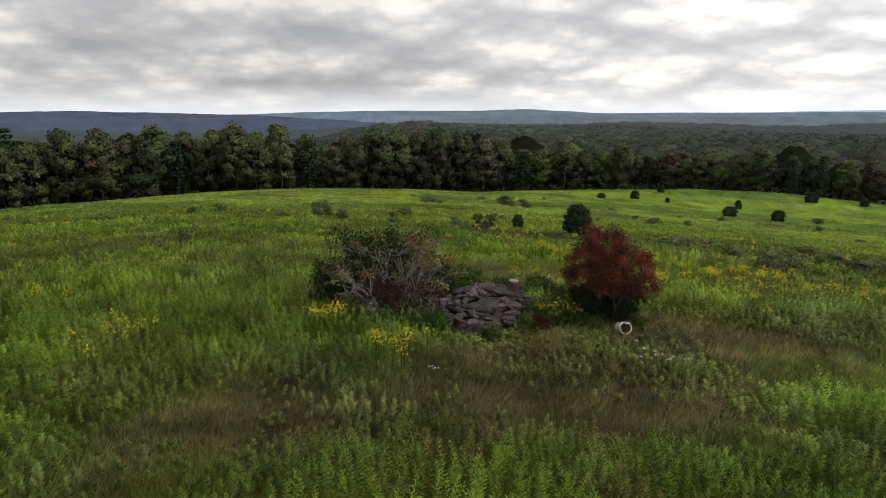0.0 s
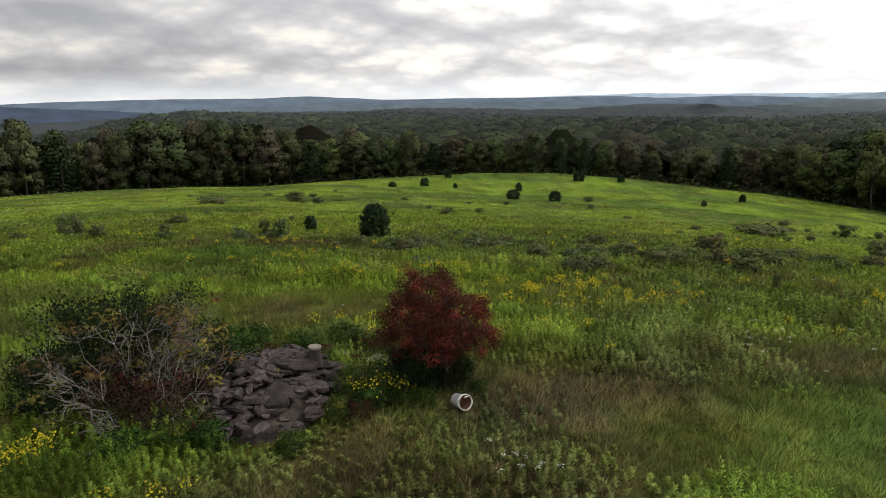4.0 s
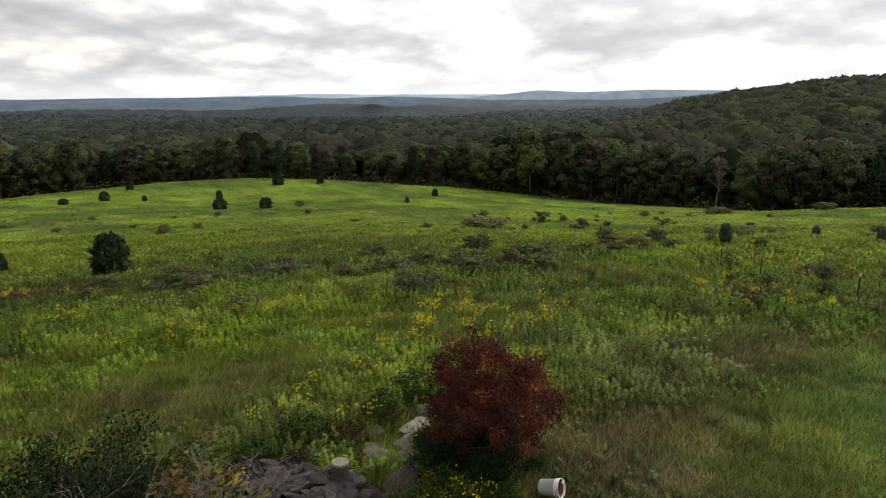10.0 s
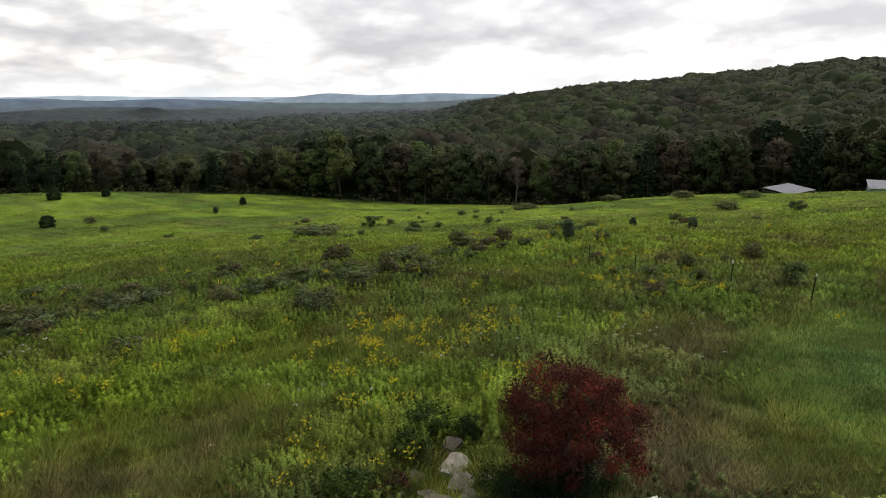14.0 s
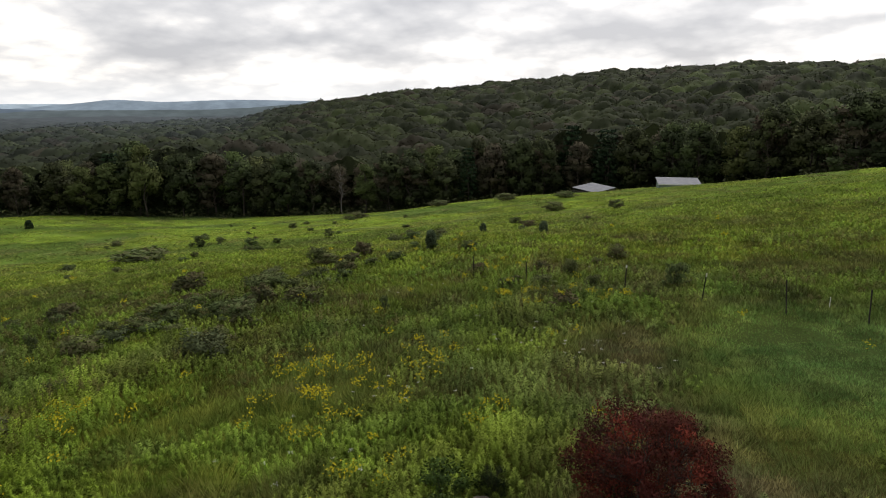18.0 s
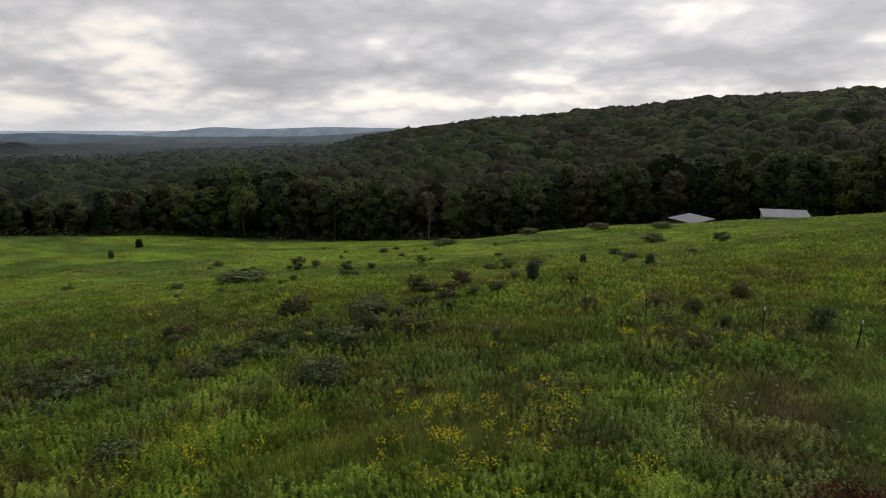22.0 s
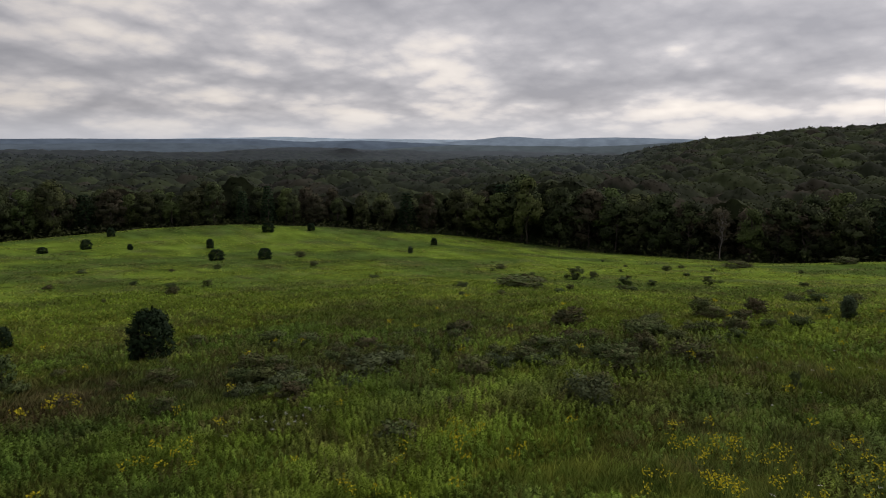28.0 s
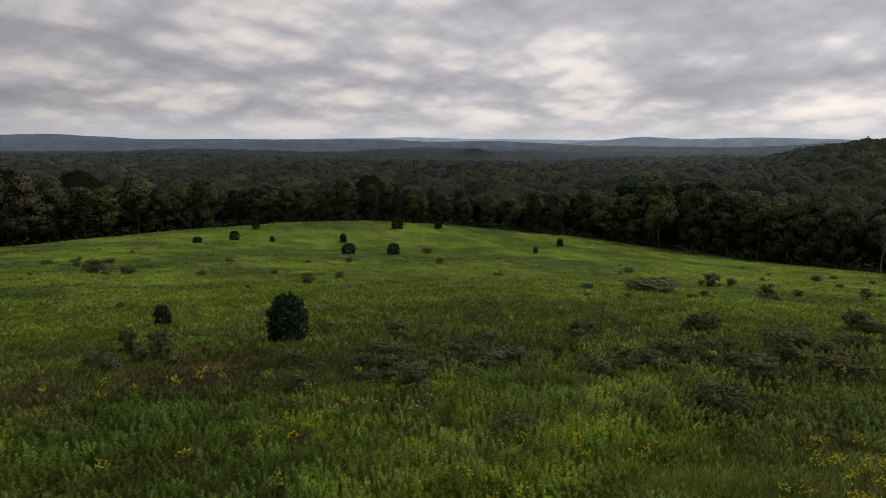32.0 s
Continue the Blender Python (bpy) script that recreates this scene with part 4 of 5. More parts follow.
def boulder(name, x, y, size, high, material, label, seed, sink=0.25, turn=0.0):
    bm = bmesh.new()
    bmesh.ops.create_icosphere(bm, subdivisions=3, radius=0.5)
    for v in bm.verts:
        c = v.co.copy()
        c = Vector((max(-0.36, min(0.36, c.x)), max(-0.34, min(0.36, c.y)), max(-0.40, min(0.24 + 0.12 * c.x, c.z))))
        c *= 1 + 0.30 * noise.noise(v.co * 2.2 + Vector((seed, 0, 0))) + 0.08 * noise.noise(v.co * 7 + Vector((0, seed, 0)))
        v.co = (c.x * size * 1.15, c.y * size * 0.85, c.z * high * 0.72)
    ob = part(name, bm, material)
    ob.matrix_basis = pose(x, y, float(land(x, y)) + high * (0.4 - sink), 6, -5, turn)
    return tagged(ob, label, "boulder")


boulder("boulder", 5.0, 19.75, 0.75, 0.38, CAPSTONE, "pale weathered boulder half sunk in the grass", 1)
boulder("boulder", 5.65, 20.15, 0.5, 0.7, FIELDSTONE, "upright grey-buff boulder beside dark weeds", 2)
boulder("boulder", 4.25, 20.35, 0.62, 0.36, FIELDSTONE, "rounded buff boulder half hidden in weeds", 3)
boulder("boulder", 3.5, 19.35, 0.9, 0.36, FIELDSTONE, "pale lichen-flecked block beside the stone heap", 4, turn=30)
boulder("boulder", 3.2, 18.1, 1.0, 0.7, SLATE, "dark brown-grey slanting boulder at the edge of the heap", 5)
boulder("boulder", 2.6, 18.75, 0.42, 0.46, FIELDSTONE, "small buff block standing on the stone heap", 6, sink=-0.05)


def flat_stone(x, y, size, seed, turn):
    ob = new("flat_stone", slab_mesh(seed, FIELDSTONE, 0.15, "flat_stone"))
    ob.matrix_basis = pose(x, y, float(land(x, y)) + 0.08, 4, -3, turn) @ Matrix.Diagonal((size, size, size, 1))
    tagged(ob, "flat buff stone slab lying among weeds", "stone", "flat stones")


for k, (x, y, s) in enumerate(((4.45, 19.35, 0.75), (4.05, 19.0, 0.6), (4.75, 18.95, 0.55), (3.9, 19.75, 0.5))):
    flat_stone(x, y, s, 201 + k, 40 * k)


def build_pillar():
    """A short dark wooden post with a pale cut end, standing on the heap."""
    x, y = 2.09, 18.39
    root = tagged(new("wooden_post"), "short dark wooden post with a pale cut top on stones", "post")
    root.matrix_basis = pose(x, y, float(heap_top(x, y)) - 0.05)
    h = 1.24 - float(heap_top(x, y)) + 0.05
    def drum(z0, z1, r0, r1, seed):
        bm = bmesh.new()
        rows = []
        for k in range(7):
            t = k / 6
            rad = r0 + (r1 - r0) * t
            if k in (0, 6):
                rad *= 0.93
            rows.append([bm.verts.new((math.cos(a) * rad * (1 + 0.09 * noise.noise((math.cos(a) * 2, math.sin(a) * 2, seed + t * 3))), math.sin(a) * rad * (1 + 0.09 * noise.noise((math.sin(a) * 2, seed, t * 2))), z0 + (z1 - z0) * t + 0.012 * noise.noise((a, t, seed)))) for a in np.linspace(0, 2 * math.pi, 15)[:-1]])
        for lo, hi in zip(rows, rows[1:]):
            for j in range(14):
                bm.faces.new((lo[j], lo[(j + 1) % 14], hi[(j + 1) % 14], hi[j]))
        bm.faces.new(rows[-1])
        bm.faces.new(rows[0][::-1])
        return bm
    part("shaft", drum(0, h - 0.05, 0.165, 0.13, 3.1), BARK, root, "dark rough shaft")
    part("cap", drum(h - 0.05, h, 0.145, 0.14, 7.7), CUTWOOD, root, "pale weathered cut end")


build_pillar()


def build_poles():
    r = np.random.default_rng(3)
    for x, y, turn, length in ((2.9, 20.5, 75, 1.3), (3.2, 20.25, 84, 1.0), (3.0, 19.1, 70, 0.9)):
        segs, _ = limb(r, (0, -length / 2, 0), (0, length / 2, 0.04), 0.05, 0.035, 0.02, 4)
        ob = new("fallen_pole", mesh_of("fallen_pole", tubes(segs, 8), 4, DEADWOOD))
        ob.matrix_basis = pose(x, y, float(heap_top(x, y)) + 0.09, 0, 0, turn)
        tagged(ob, "short weathered grey pole lying in the weeds", "pole", "fallen poles")


build_poles()


def build_bucket():
    root = tagged(new("plastic_bucket"), "white plastic bucket lying on its side in the grass", "bucket")
    x, y = 4.66, 16.1
    # mouth turned away from the heap and a little up
    root.matrix_basis = pose(x, y, float(land(x, y)) + 0.19) @ pose(0, 0, 0, 0, 0, -166) @ pose(0, 0, 0, -76, 0, 0) @ pose(0, 0, -0.19)
    prof_out = ((0.118, 0.0), (0.130, 0.012), (0.143, 0.285), (0.155, 0.287), (0.155, 0.300), (0.146, 0.303), (0.146, 0.318), (0.156, 0.320), (0.156, 0.334), (0.150, 0.336), (0.150, 0.352), (0.162, 0.354), (0.162, 0.372))
    prof_in = ((0.149, 0.372), (0.146, 0.34), (0.126, 0.02))
    def lathe(profile, n=36, close=None):
        bm = bmesh.new()
        rows = [[bm.verts.new((math.cos(a) * q, math.sin(a) * q, z)) for a in np.linspace(0, 2 * math.pi, n + 1)[:-1]] for q, z in profile]
        for lo, hi in zip(rows, rows[1:]):
            for k in range(n):
                f = bm.faces.new((lo[k], lo[(k + 1) % n], hi[(k + 1) % n], hi[k]))
                f.smooth = True
        if close == "start":
            bm.faces.new(rows[0][::-1])
        if close == "end":
            bm.faces.new(rows[-1])
        return bm
    part("shell", lathe(prof_out + prof_in[:2], close="start"), PLASTIC, root, "scuffed white plastic shell")
    part("lining", lathe(((0.1458, 0.34), (0.136, 0.18), (0.126, 0.02)), close="end"), RUSTY, root, "brown-stained inside")
    pts = [(math.cos(a) * 0.168, -0.02 - 0.1 * math.sin(a), 0.33 + 0.09 * math.sin(a)) for a in np.linspace(0, math.pi, 13)]
    part_mesh = mesh_of("wire_handle", tubes([(p, q, 0.004, 0.004) for p, q in zip(pts, pts[1:])], 5), 4, STEEL)
    wire = new("wire_handle", part_mesh)
    wire.parent = root
    grip = mesh_of("grip", tubes([(pts[5], pts[6], 0.011, 0.011), (pts[6], pts[7], 0.011, 0.011)], 7), 4, PLASTIC)
    new("grip", grip).parent = wire


build_bucket()

REDS = ((0.120, 0.030, 0.022), (0.082, 0.024, 0.020), (0.168, 0.038, 0.024), (0.064, 0.026, 0.020), (0.105, 0.039, 0.025))


def build_red_shrub():
    r = np.random.default_rng(55)
    x, y = 4.6, 17.35
    segs, centres = [], []
    n = 190
    for k in range(n):
        a = r.random() * 6.283
        h = r.random()
        reach = 1.22 * math.sqrt(r.random()) * (0.72 + 0.5 * math.sin(math.pi * min(1, h * 0.9 + 0.12)))
        lobe = 0.28 * math.cos(a - 2.4)
        centres.append((math.cos(a) * reach, math.sin(a) * reach, 1.05 + (1.85 + lobe) * h * (1 - 0.24 * (reach / 1.3) ** 2)))
    centres = np.array(centres)
    stems = []
    for k in range(7):
        a = k / 7 * 6.283 + r.random()
        tip = np.array((math.cos(a) * 0.55, math.sin(a) * 0.55, 1.5 + 0.5 * r.random()))
        s, p = limb(r, (math.cos(a) * 0.10, math.sin(a) * 0.10, -0.1), tip, 0.034, 0.016, 0.08, 5)
        segs += s
        stems.append(p)
    tips = np.concatenate(stems)
    for c in centres:
        near = tips[np.argmin(np.linalg.norm(tips - c * (0.7, 0.7, 0.8), axis=1))]
        segs += limb(r, near, c, 0.012, 0.004, 0.12, 3)[0]
    faces, tint = foliage_cloud(r, centres, 0.19 + 0.11 * r.random(n), 165, 0.066, 0.022, REDS, 0.85, 0.4)
    ob = plant("red_shrub", tubes(segs, 5), faces, tint, BARK, AUTUMN, "tall shrub with dark red autumn leaves on bare stems", "shrub", "branchwork", "foliage")
    ob.matrix_basis = pose(x, y, float(land(x, y)) - 0.05) @ Matrix.Diagonal((0.88, 0.88, 0.92, 1))


build_red_shrub()


def build_dead_shrub():
    r = np.random.default_rng(66)
    x, y = -1.25, 17.45
    segs, ends = [], []
    for k in range(18):
        a = r.random() * 6.283
        lean = 0.3 + 1.45 * r.random()
        tip = np.array((math.cos(a) * lean, math.sin(a) * lean, 2.25 - 0.62 * lean + 0.3 * r.random()))
        s, p = limb(r, (math.cos(a) * 0.12, math.sin(a) * 0.12, -0.1), tip, 0.011, 0.0045, 0.10, 6)
        segs += s
        for _ in range(12):
            q = p[2 + int(r.integers(5))]
            d = unit(tip * (1, 1, 0.55) + r.normal(size=3) * 0.9)
            e = q + d * (0.25 + 0.5 * r.random())
            s2, p2 = limb(r, q, e, 0.0048, 0.0026, 0.12, 3)
            segs += s2
            ends.append(e)
            for _ in range(5):
                q2 = p2[1 + int(r.integers(3))]
                segs.append((q2, q2 + unit(d + r.normal(size=3) * 0.8) * (0.10 + 0.2 * r.random()), 0.003, 0.0018))
    ends = np.array(ends)
    some = ends[(ends[:, 2] > 1.15) & (r.random(len(ends)) < 0.42)]
    faces, tint = foliage_cloud(r, some, 0.2, 26, 0.10, 0.05, ((0.185, 0.150, 0.035), (0.130, 0.120, 0.032), (0.140, 0.090, 0.034), (0.080, 0.092, 0.028)))
    ob = plant("dead_shrub", tubes(segs, 4), faces, tint, DEADWOOD, AUTUMN, "half-dead grey shrub, mostly bare twigs with few yellow leaves", "shrub", "branchwork", "foliage")
    ob.matrix_basis = pose(x, y, float(land(x, y))) @ Matrix.Diagonal((1.2, 1.1, 0.92, 1))


build_dead_shrub()


def build_heap_shrubs():
    deep = ((0.020, 0.036, 0.014), (0.028, 0.046, 0.018), (0.016, 0.028, 0.012))
    mid = ((0.045, 0.080, 0.018), (0.06, 0.10, 0.02), (0.035, 0.06, 0.016))
    maroon = ((0.06, 0.02, 0.018), (0.045, 0.03, 0.02), (0.09, 0.03, 0.02), (0.03, 0.035, 0.016))
    protos = [shrub(301, deep, "dense dark green leafy bush beside the stone heap", 2.4, 0.032, "dark_bush", per=170),
              shrub(302, mid, "bright green leafy bush at the back of the heap", 1.8, 0.07, "leafy_bush", per=60),
              shrub(303, maroon, "low reddish brown bramble", 1.8, 0.05, "bramble", per=60),
              shrub(304, mid * 2 + ((0.13, 0.13, 0.02),), "low green bush with small yellow flowers", 1.7, 0.06, "yellow_flowered_bush", per=50),
              shrub(307, ((0.052, 0.036, 0.028), (0.040, 0.034, 0.022), (0.064, 0.042, 0.030), (0.036, 0.040, 0.018)), "brown thinly leaved twiggy bush round the dead shrub", 1.6, 0.045, "twiggy_bush", per=34)]
    scatter_copies(protos, [(0, -1.1, 19.6, 2.3, 0.8), (0, -2.4, 19.3, 2.3, 0.85), (0, -3.1, 18.4, 1.5, 0.9), (1, 0.9, 20.9, 0.9, 1.1), (1, -1.4, 21.0, 0.8, 1.2), (0, -0.2, 19.5, 1.5, 0.75), (4, -2.3, 18.6, 1.5, 0.95), (4, -1.2, 18.1, 1.7, 1.0), (4, -0.3, 18.3, 1.3, 0.9), (4, -1.7, 17.2, 1.1, 1.2), (4, -0.9, 16.6, 0.8, 1.3), (1, 0.35, 20.3, 1.1, 1.0), (1, -0.2, 20.9, 1.0, 1.1), (0, 0.1, 19.4, 1.1, 0.9),
                            (2, -0.2, 18.1, 0.9, 0.9), (2, -1.0, 17.2, 1.1, 1.1), (2, -1.9, 17.6, 1.0, 1.1), (0, 4.5, 17.5, 1.15, 1.15), (0, 4.0, 17.2, 0.95, 1.0), (0, 5.0, 17.7, 1.0, 1.0), (0, 3.9, 18.0, 0.9, 1.1),
                            (3, 3.05, 16.9, 0.75, 1.1), (3, 3.6, 16.75, 0.6, 1.2), (1, 4.0, 16.5, 0.4, 1.2), (1, 5.3, 16.8, 0.35, 1.2), (0, 6.2, 20.0, 0.65, 0.9), (3, 2.55, 17.2, 0.7, 1.1), (3, 3.3, 17.4, 0.8, 1.0), (1, 2.9, 16.5, 0.55, 1.3), (3, 2.2, 16.3, 0.5, 1.2), (2, 2.6, 16.2, 0.45, 1.2), (1, 0.0, 15.9, 0.5, 1.3), (3, -0.6, 16.0, 0.6, 1.2), (1, 1.3, 15.2, 0.4, 1.4)], "bushes round the stone heap")
    more = [shrub(305, mid, "weedy green bush round the boulders", 1.6, 0.08, "weedy_bush", per=44), shrub(306, maroon[:1] + mid[:2], "mixed green and reddish weeds by the stones", 1.5, 0.08, "weedy_bush", per=44)]
    scatter_copies(more, [(0, 3.2, 21.0, 0.7, 1.4), (0, 4.9, 20.7, 0.7, 1.3), (0, 6.0, 20.9, 0.8, 1.3), (1, 2.3, 20.0, 0.5, 1.4), (1, 3.6, 20.4, 0.5, 1.4), (1, 3.1, 19.4, 0.4, 1.3), (0, 2.0, 20.9, 0.6, 1.4), (1, 1.0, 20.3, 0.6, 1.4),
                          (1, -0.3, 16.3, 0.55, 1.5), (0, -1.4, 16.0, 0.5, 1.6), (0, 4.4, 18.6, 0.6, 1.3)], "weeds round the stone heap")


build_heap_shrubs()


# ---------------------------------------------------------------- fence posts
def build_posts():
    for k, (x, y, lean, turn, high) in enumerate(((20.0, 10.5, 7, 20, 1.3), (22.0, 13.1, 9, 200, 1.25), (23.7, 16.0, -3, 30, 1.25), (26.9, 20.5, 1, 10, 1.2), (30.3, 23.6, 2, 60, 1.2), (18.6, 8.3, 4, 0, 1.25))):
        root = tagged(new("fence_post"), "thin dark steel fence post standing in long grass", "fence post", "fence posts")
        root.matrix_basis = pose(x, y, float(land(x, y)) - 0.1, 0, lean, turn)
        bm = bmesh.new()
        for sx, sy, ox, oy in ((0.038, 0.006, 0, 0.012), (0.007, 0.034, 0, -0.008)):
            m = pose(ox, oy, high / 2 + 0.05) @ Matrix.Diagonal((sx, sy, high + 0.1, 1))
            bmesh.ops.create_cube(bm, size=1, matrix=m)
        for j in range(int(high / 0.06)):
            bmesh.ops.create_cube(bm, size=1, matrix=pose(0, 0.018, 0.1 + j * 0.06) @ Matrix.Diagonal((0.012, 0.008, 0.02, 1)))
        part("shaft", bm, STEEL, root)
        bm = bmesh.new()
        bmesh.ops.create_cube(bm, size=1, matrix=pose(0, 0.004, high + 0.04) @ Matrix.Diagonal((0.045, 0.04, 0.13, 1)))
        part("tip", bm, WHITE if k in (1, 2) else STEEL, root, "pale painted tip" if k in (1, 2) else "")
    root = tagged(new("marker_stake"), "short white plastic marker stake in long grass", "stake")
    x, y = 21.2, 8.6
    root.matrix_basis = pose(x, y, float(land(x, y)) - 0.1, 2, 3, 0)
    bm = bmesh.new()
    bmesh.ops.create_cone(bm, segments=10, radius1=0.016, radius2=0.013, depth=0.55, cap_ends=True, matrix=pose(0, 0, 0.275))
    part("rod", bm, WHITE, root)


build_posts()


# ---------------------------------------------------------------- two sheds at the wood's edge
def box(a, b, bm=None, bevel=0.0):
    bm = bm or bmesh.new()
    a, b = Vector(a), Vector(b)
    bmesh.ops.create_cube(bm, size=1, matrix=Matrix.Translation((a + b) / 2) @ Matrix.Diagonal((*(b - a), 1)))
    return bm


def corrugated(w, d, z, pitch=0.3, high=0.04, thick=0.03):
    """A ribbed roof sheet: plan w by d, heights z at the corners (-x-y, +x-y, +x+y, -x+y)."""
    bm = bmesh.new()
    nx = int(w / pitch) * 4
    def at(u, v, low):
        zz = (z[0] * (1 - u) + z[1] * u) * (1 - v) + (z[3] * (1 - u) + z[2] * u) * v
        rib = high if int(u * nx + 0.5) % 4 == 0 else 0.0
        return ((u - 0.5) * w, (v - 0.5) * d, zz + rib - low)
    rows = [[[bm.verts.new(at(i / nx, v, low)) for i in range(nx + 1)] for v in (0, 0.5, 1)] for low in (0, thick)]
    for j in range(2):
        for i in range(nx):
            bm.faces.new((rows[0][j][i], rows[0][j][i + 1], rows[0][j + 1][i + 1], rows[0][j + 1][i]))
            bm.faces.new((rows[1][j][i], rows[1][j + 1][i], rows[1][j + 1][i + 1], rows[1][j][i + 1]))
    for i in range(nx):
        bm.faces.new((rows[0][0][i], rows[1][0][i], rows[1][0][i + 1], rows[0][0][i + 1]))
        bm.faces.new((rows[0][2][i], rows[0][2][i + 1], rows[1][2][i + 1], rows[1][2][i]))
    for j in range(2):
        bm.faces.new((rows[0][j][0], rows[0][j + 1][0], rows[1][j + 1][0], rows[1][j][0]))
        bm.faces.new((rows[0][j][nx], rows[1][j][nx], rows[1][j + 1][nx], rows[0][j + 1][nx]))
    return bm


def build_open_shed():
    """Open-sided shelter on posts, its low roof falling towards the meadow."""
    root = tagged(new("field_shelter"), "low open-sided field shelter with a grey metal roof", "shed")
    x, y, g = 145.0, 11.8, -14.2
    root.matrix_basis = pose(x, y, g, 0, 0, 47)
    # the corner towards the meadow is the lowest
    part("roof", corrugated(6.9, 6.9, (2.65, 3.2, 2.65, 2.1)), ROOFING, root, "pale grey ribbed metal roof")
    for px, py, h in ((-3.2, 3.2, 2.05), (-1.07, 3.2, 2.25), (1.07, 3.2, 2.4), (3.2, 3.2, 2.6), (-3.2, -3.2, 2.6), (3.2, -3.2, 3.1)):
        part("post", box((px - 0.08, py - 0.08, -1.2), (px + 0.08, py + 0.08, h)), BOARD, root)
    for k in range(16):
        u = -3.1 + k * 0.39
        part("wall_board", box((3.22 + 0.004 * (k % 2), u, -1.2), (3.25 + 0.004 * (k % 2), u + 0.37, 3.08 - k * 0.034)), BOARD, root)
        part("wall_board", box((-3.25 - 0.004 * (k % 2), u, -1.2), (-3.22 - 0.004 * (k % 2), u + 0.37, 2.52 - k * 0.034)), BOARD, root)
        part("wall_board", box((u, -3.25 - 0.004 * (k % 2), -1.2), (u + 0.37, -3.22 - 0.004 * (k % 2), 2.52 + k * 0.034)), BOARD, root)
    part("beam", box((-3.3, 3.29, 1.85), (3.3, 3.37, 2.02)), BOARD, root)


def build_closed_shed():
    root = tagged(new("garden_shed"), "small faded green shed with a pale metal roof", "shed")
    x, y, g = 138.2, -5.0, -11.6
    root.matrix_basis = pose(x, y, g, 0, 0, -90)
    # x runs along the ridge, y towards the wood
    part("roof", corrugated(8.6, 5.2, (2.15, 2.1, 2.95, 3.05)), ROOFING, root, "pale grey ribbed metal roof")
    for a, b in (((-4.0, -2.3, -1), (4.0, -2.2, 2.12)), ((-4.0, 2.2, -1), (4.0, 2.3, 2.85)), ((-4.0, -2.2, -1), (-3.9, 2.2, 2.1)), ((3.9, -2.2, -1), (4.0, 2.2, 2.1))):
        part("wall", box(a, b), PAINTED, root)
    for sx in (-1, 1):
        bm = bmesh.new()
        q = [bm.verts.new((sx * 3.96, yy, zz)) for yy, zz in ((-2.2, 2.1), (2.2, 2.1), (2.2, 2.86))]
        p = [bm.verts.new((sx * 3.90, yy, zz)) for yy, zz in ((-2.2, 2.1), (2.2, 2.1), (2.2, 2.86))]
        bm.faces.new(q); bm.faces.new(p[::-1])
        for k in range(3):
            bm.faces.new((q[k], p[k], p[(k + 1) % 3], q[(k + 1) % 3]))
        part("gable", bm, PAINTED, root)
    part("window", box((0.6, -2.34, 1.1), (1.7, -2.31, 1.75)), WHITE, root, "pale window board")
    part("fascia", box((-4.25, -2.62, 1.93), (4.25, -2.58, 2.12)), WHITE, root)


build_open_shed()
build_closed_shed()


# ---------------------------------------------------------------- grass and flowers
STANDS = ((0.4, 0.4, -42, 42), (0.0, 6.5, -14, 68), (-5.0, 13.8, 18, 98), (-4.9, 19.9, 40, 122), (-4.1, 20.9, -4, 78))


def sward(space, near, far, r):
    """Jittered spots of the meadow whose distance to the flown strip lies between near and far."""
    R = far + 8
    x0, x1, y0, y1 = -min(R, 130), min(R + 2, 205), max(-R * 0.5, -70), min(22 + R, 235)
    nx, ny = int((x1 - x0) / space), int((y1 - y0) / space)
    out = []
    for rows in np.array_split(np.arange(ny), max(1, nx * ny // 1500000 + 1)):
        gx, gy = np.meshgrid(np.arange(nx), rows)
        x = x0 + (gx.ravel() + r.random(gx.size)) * space
        y = y0 + (gy.ravel() + r.random(gx.size)) * space
        d = np.full(len(x), 1e9)
        seen = np.zeros(len(x), bool)
        for sx, sy, a0, a1 in STANDS:
            e = np.hypot(x - sx, y - sy)
            a = np.degrees(np.arctan2(x - sx, y - sy))
            d = np.minimum(d, e)
            beyond = np.maximum(np.maximum(a0 - a, a - a1), 0) + 12 * np.maximum(5.5 - e, 0)
            seen |= (beyond == 0) | ((e < 45) & (r.random(len(x)) < 0.22 * (1 - beyond / 35)))
        az, dh = bearing(x, y)
        ok = seen & (d >= near) & (d < far) & (dh < np.interp(az, EDGE_AZ, EDGE_D) + 2)
        out.append(np.stack([x[ok], y[ok], d[ok]], 1))
    return np.concatenate(out).T


def bare(x, y):
    """Where stones lie and no grass grows."""
    u, v = x - HEAP[0], y - HEAP[1]
    return np.exp(-(((u - 0.14 * v) / 1.35) ** 2 + (v / 2.45) ** 2) ** 2) + np.exp(-(((x - 4.68) / 0.3) ** 2 + ((y - 16.0) / 0.3) ** 2) ** 2)


def grass_height(x, y):
    mown = np.clip(blob(x, y, 15, 10.5, 6, 4.6) + 0.5 * blob(x, y, 3, 12.4, 5, 3) + 0.4 * blob(x, y, -3.7, 9.7, 2.6, 3.4) + 0.35 * blob(x, y, 7.5, 16.5, 5, 4) + 0.4 * blob(x, y, 15, 17.2, 4, 2.6) + 0.4 * blob(x, y, 1.8, 26, 3.5, 2.8) + 0.8 * blob(x, y, 1.3, 15.5, 1.8, 1.2), 0, 1)
    return (0.16 + 0.36 * value_noise(x, y, 6, 61) * (0.3 + 1.4 * value_noise(x, y, 1.1, 62))) * (1 - 0.72 * mown)


